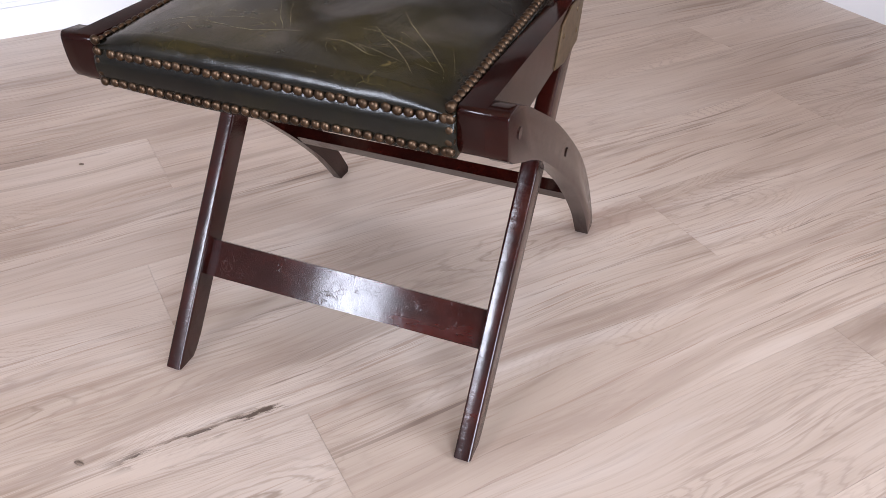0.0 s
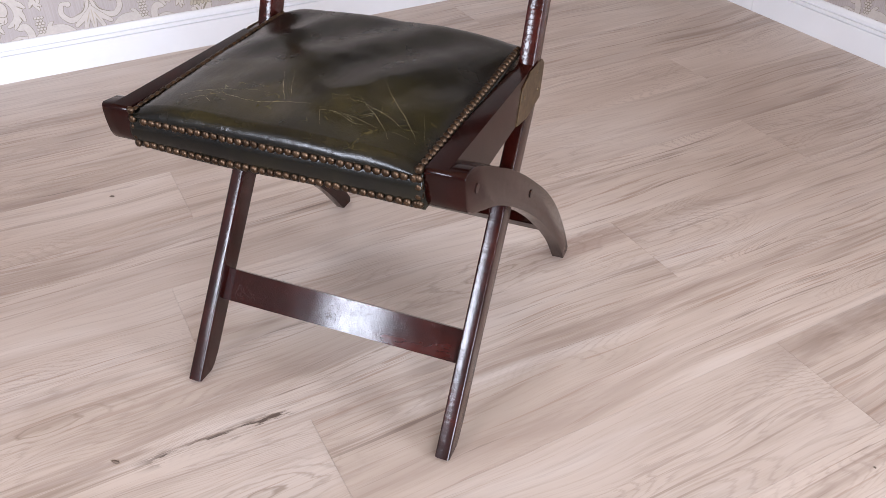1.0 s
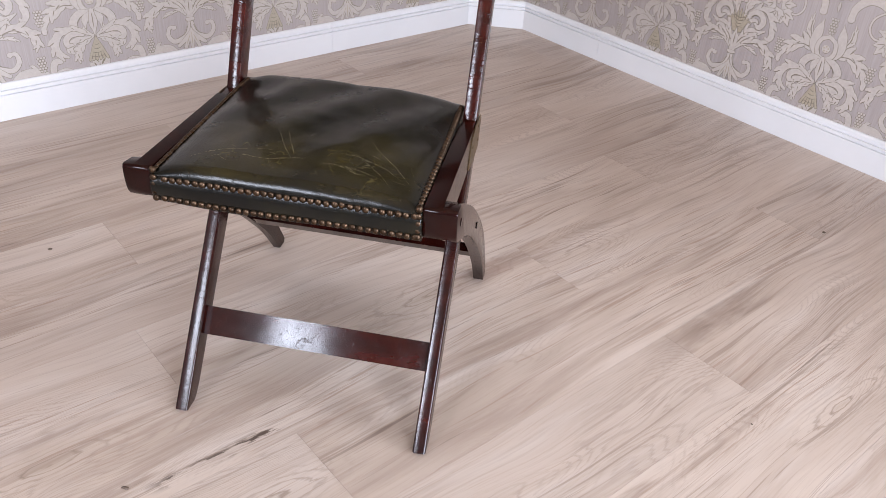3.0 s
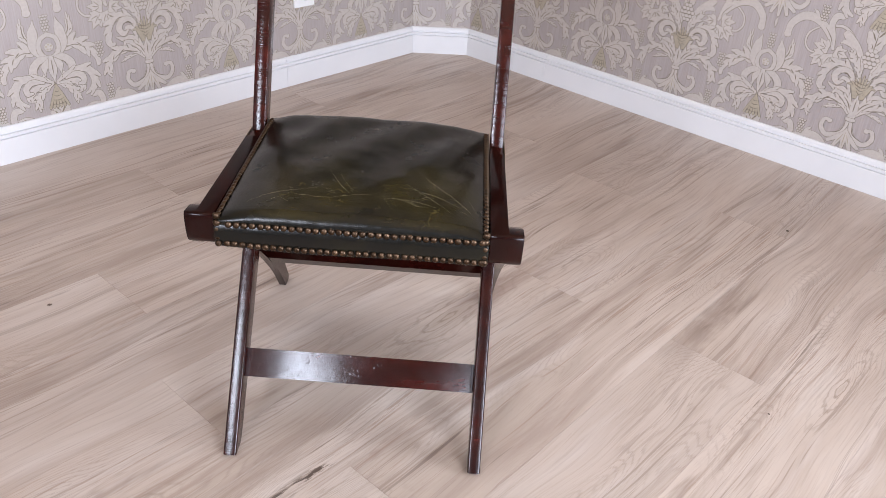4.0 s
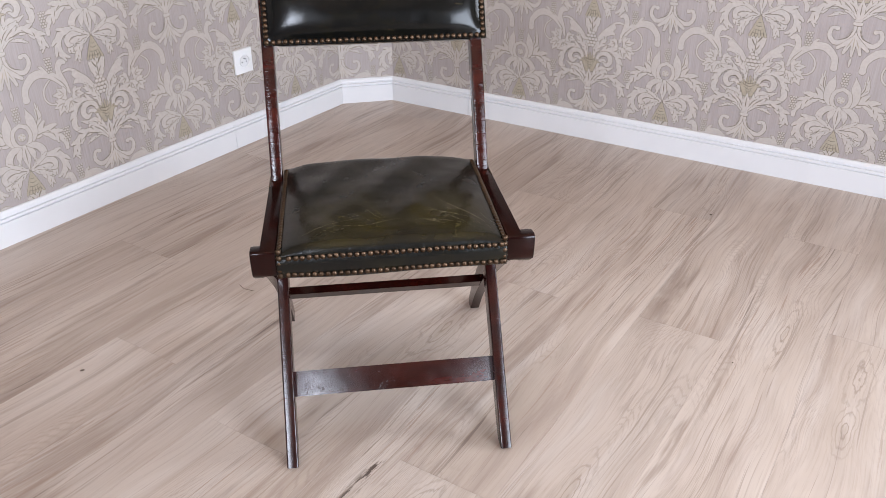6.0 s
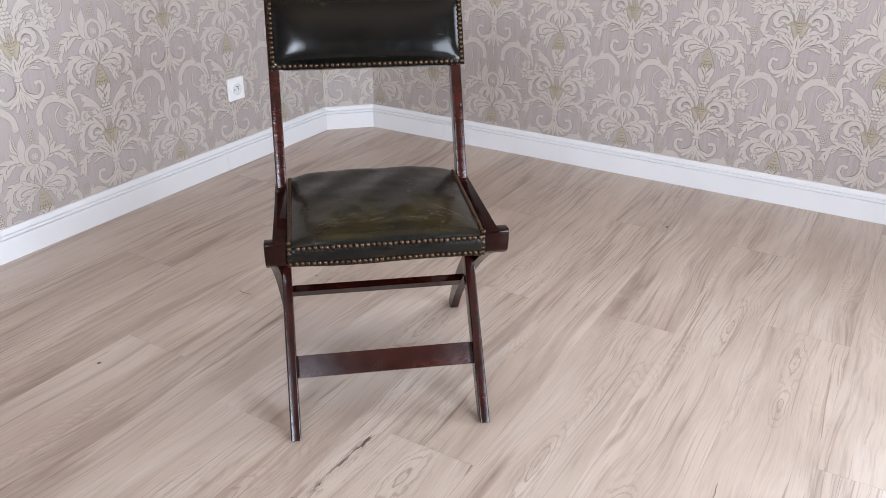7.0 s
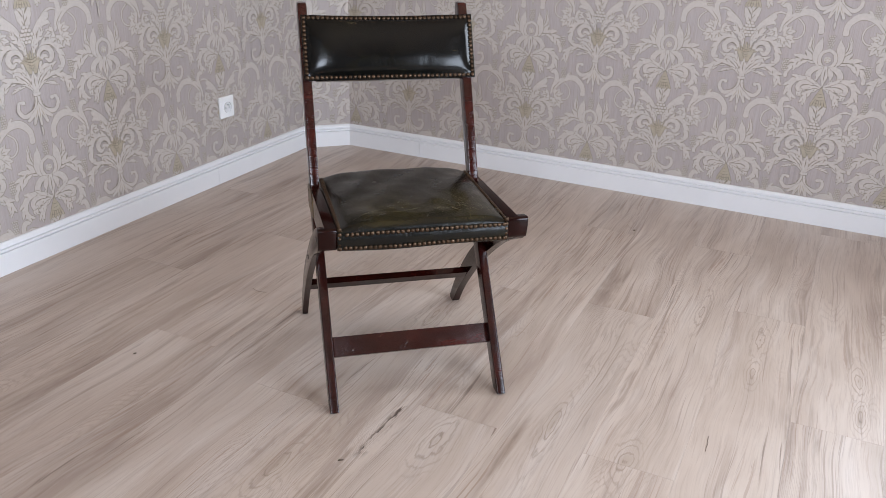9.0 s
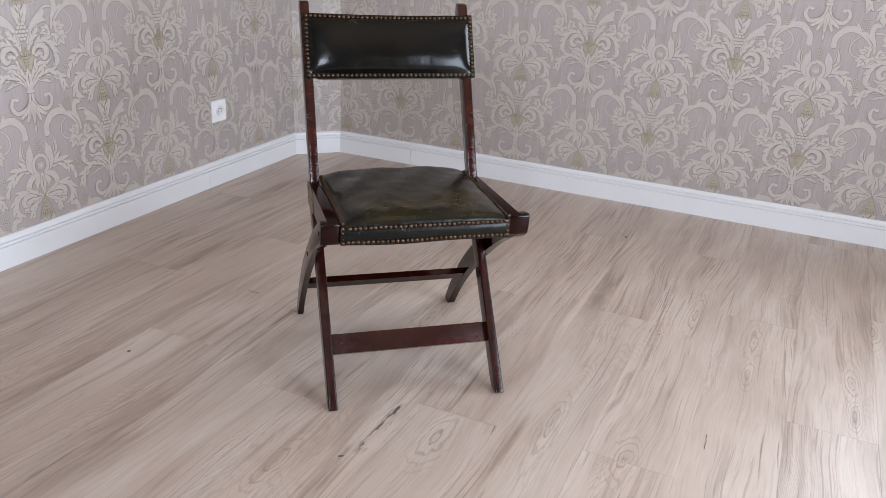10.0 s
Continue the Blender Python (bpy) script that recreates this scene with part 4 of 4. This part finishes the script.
def back_mesh():
    bm = bmesh.new()
    xs = [BW * math.sin(radians(-90 + 180 * i / 46)) for i in range(47)]
    ys = [BH * math.sin(radians(-90 + 180 * i / 26)) for i in range(27)]
    sag = [0.0035 * (1 - (x / BW) ** 2) for x in xs]
    front = [[bm.verts.new((x, y - sg * max(y, 0) / BH, back_depth(x, y))) for x, sg in zip(xs, sag)] for y in ys]
    back = [[bm.verts.new((x * 0.995, y * 0.995 - sg * max(y, 0) / BH, -0.006 if abs(x) > 0.176 else -0.020)) for x, sg in zip(xs, sag)] for y in ys]
    for g in (front, back):
        for a, b in zip(g, g[1:]):
            for i in range(len(xs) - 1):
                bm.faces.new((a[i], a[i + 1], b[i + 1], b[i]))
    ring = lambda g: g[0] + [r[-1] for r in g[1:]] + g[-1][-2::-1] + [r[0] for r in g[-2:0:-1]]
    a, b = ring(front), ring(back)
    for i in range(len(a)):
        bm.faces.new((a[i], a[(i + 1) % len(a)], b[(i + 1) % len(a)], b[i]))
    return bm


backrest = part("backrest", back_mesh(), BACK_LEATHER, chair, "glossy dark green leather back pad", smooth=True)
backrest.matrix_basis = BACK
for i in range(37):
    x = -0.198 + 0.396 * i / 36
    for y, sg in ((BH - 0.0058, 0.0035 * (1 - (x / BW) ** 2)), (-BH + 0.0058, 0)):
        nail(NAIL_FINE, backrest, (x, y - sg, back_depth(x, y) + 0.0010), (0, 0.15 if y > 0 else -0.15, 1))
for i in range(13):
    for s in (1, -1):
        y = -BH + 0.0165 + (2 * BH - 0.033) * i / 12
        nail(NAIL_FINE, backrest, (s * 0.1985, y, back_depth(s * 0.1985, y) + 0.0010), (s * 0.2, 0, 1))

# rubbed creases in the seat leather
CREASES = (((0.060, 0.088), (0.077, 0.070), (0.107, 0.042), (0.132, 0.012)), ((0.050, 0.075), (0.077, 0.070), (0.109, 0.056), (0.142, 0.032)),
           ((0.071, 0.131), (0.098, 0.095), (0.129, 0.060), (0.150, 0.034), (0.158, 0.014)), ((0.144, 0.075), (0.155, 0.050), (0.162, 0.030)),
           ((0.034, 0.042), (0.053, 0.044), (0.079, 0.032), (0.097, 0.032)), ((0.034, 0.048), (0.042, 0.030), (0.050, 0.014)),
           ((0.045, 0.042), (0.074, 0.038), (0.086, 0.020)), ((-0.146, 0.014), (-0.130, 0.026), (-0.113, 0.037), (-0.079, 0.050), (-0.031, 0.058)),
           ((-0.101, 0.038), (-0.068, 0.036), (-0.035, 0.033), (-0.014, 0.044), (0.024, 0.050)), ((-0.049, 0.112), (-0.034, 0.084), (-0.022, 0.064), (-0.007, 0.042)),
           ((-0.037, 0.115), (-0.020, 0.079), (-0.004, 0.046)), ((0.050, 0.045), (0.085, 0.040), (0.122, 0.022)))
crng = random.Random(3)
FINE = []
for k in range(15):
    cx, cy = (crng.gauss(-0.075, 0.035), crng.gauss(0.052, 0.014)) if k % 2 else (crng.gauss(0.095, 0.032), crng.gauss(0.058, 0.016))
    cx = min(max(cx, -0.14), 0.14)
    a, l = crng.uniform(-1.3, 0.9), crng.uniform(0.006, 0.022)
    FINE.append(tuple((cx + l * t * math.cos(a) + crng.uniform(-0.002, 0.002), max(cy + l * t * math.sin(a), 0.012) + crng.uniform(-0.002, 0.002)) for t in (-0.5, 0.0, 0.5)))
for pts in CREASES + tuple(FINE):
    bm = bmesh.new()
    mids = spline(pts, 14)
    rows = []
    for i, p in enumerate(mids):
        p = p + Vector((0, 0.0025 * noise.noise((p.x * 60, p.y * 60, 1.7))))
        w = (0.00052 if len(pts) > 3 else 0.0003) * (0.25 + 0.75 * abs(noise.noise((p.x * 90, p.y * 70, 9.1)))) * math.sin(math.pi * (i + 0.4) / (len(mids) - 0.2))
        rows.append([bm.verts.new((p.x, p.y + k * w, seat_height(p.x, p.y) + 0.0003)) for k in (-1, 1)])
    for a, b in zip(rows, rows[1:]):
        bm.faces.new((a[0], a[1], b[1], b[0]))
    part("leather_crease", bm, CREASE, seat, "pale rubbed crease in the leather")


# ---- floor planks ----
PW, PL, PX = 0.1905, 1.266, 0.006
ENDS = {0: 0.005, 1: 0.688, 2: 0.010, 3: 0.845, -1: 0.664, -2: -0.097, -3: 0.52, -4: -0.012, -5: 0.66, -6: 0.30, -7: 0.95, 4: 0.34, 5: 1.02}
prng = random.Random(11)
for c in range(math.floor((X0 - PX) / PW), math.ceil((X1 - PX) / PW)):
    xa, xb = max(PX + c * PW, X0 - 0.002), min(PX + (c + 1) * PW, X1 + 0.002)
    end = ENDS.get(c, prng.uniform(0, PL))
    y = end - PL * math.ceil((end - Y0) / PL)
    while y < Y1:
        ya, yb = max(y, Y0 - 0.002), min(y + PL, Y1 + 0.002)
        if yb - ya > 0.01:
            bm = bmesh.new()
            cx, cy = mid(xa, xb), mid(ya, yb)
            hx, hy, g = (xb - xa) / 2, (yb - ya) / 2, 0.00006
            rows = [[bm.verts.new((sx * (hx - e), sy * (hy - e), z)) for sx, sy in ((-1, -1), (1, -1), (1, 1), (-1, 1))] for e, z in ((g, -0.0034), (g, -0.0006), (g + 0.00018, 0.0))]
            bm.faces.new(rows[2])
            for a, b in zip(rows, rows[1:]):
                for i in range(4):
                    bm.faces.new((a[i], a[(i + 1) % 4], b[(i + 1) % 4], b[i]))
            ob = part("plank", bm, PLANK, FLOOR)
            ob.location = (cx, cy, 0)
        y += PL


# ---- small dirt lying on the floor ----
def crumb(x, y, length, width, turn, label):
    bm = bmesh.new()
    bmesh.ops.create_icosphere(bm, subdivisions=2, radius=1.0)
    for v in bm.verts:
        k = 1 + 0.35 * noise.noise(v.co * 1.7 + Vector((x * 9, y * 7, 0)))
        v.co = Vector((v.co.x * length / 2 * k, v.co.y * width / 2 * k, max(v.co.z, -0.6) * min(length, width) * 0.35))
    lift = -min(v.co.z for v in bm.verts)
    bmesh.ops.translate(bm, vec=(0, 0, lift), verts=bm.verts)
    ob = tagged(new("crumb", mesh_of(bm, "crumb", STAIN, smooth=True)), label, "crumb", "crumbs on the floor")
    ob.matrix_basis = pose(x, y, 0.0001, 0, 0, turn)


for spot in ((0.178, 1.308, 0.008, 0.006, 20), (-0.714, -0.133, 0.010, 0.005, 60), (-0.044, -0.247, 0.012, 0.005, 40),
             (0.430, 0.62, 0.004, 0.003, 0), (0.16, -0.42, 0.004, 0.003, 0), (-0.560, 0.470, 0.006, 0.004, 10)):
    crumb(*spot, "small dark crumb of dirt lying on the plank floor")


def fibre_scrap(points, r, label):
    """A thin thread lying on the floor."""
    cu = bpy.data.curves.new("fibre_scrap", "CURVE")
    cu.dimensions, cu.bevel_depth, cu.bevel_resolution = "3D", r, 1
    sp = cu.splines.new("POLY")
    pts = spline(points, 6)
    sp.points.add(len(pts) - 1)
    for p, q in zip(sp.points, pts):
        p.co = (q.x, q.y, r + 0.0001, 1)
    cu.materials.append(STAIN)
    tagged(new("fibre_scrap", cu), label, "thread")


fibre_scrap([(0.6175, 0.138), (0.6165, 0.152), (0.6172, 0.168), (0.6150, 0.180), (0.6146, 0.196)], 0.0006, "thin dark thread of dirt on the plank floor")
fibre_scrap([(-0.690, 0.300), (-0.668, 0.292), (-0.640, 0.296)], 0.0004, "thin dark thread of dirt on the plank floor")
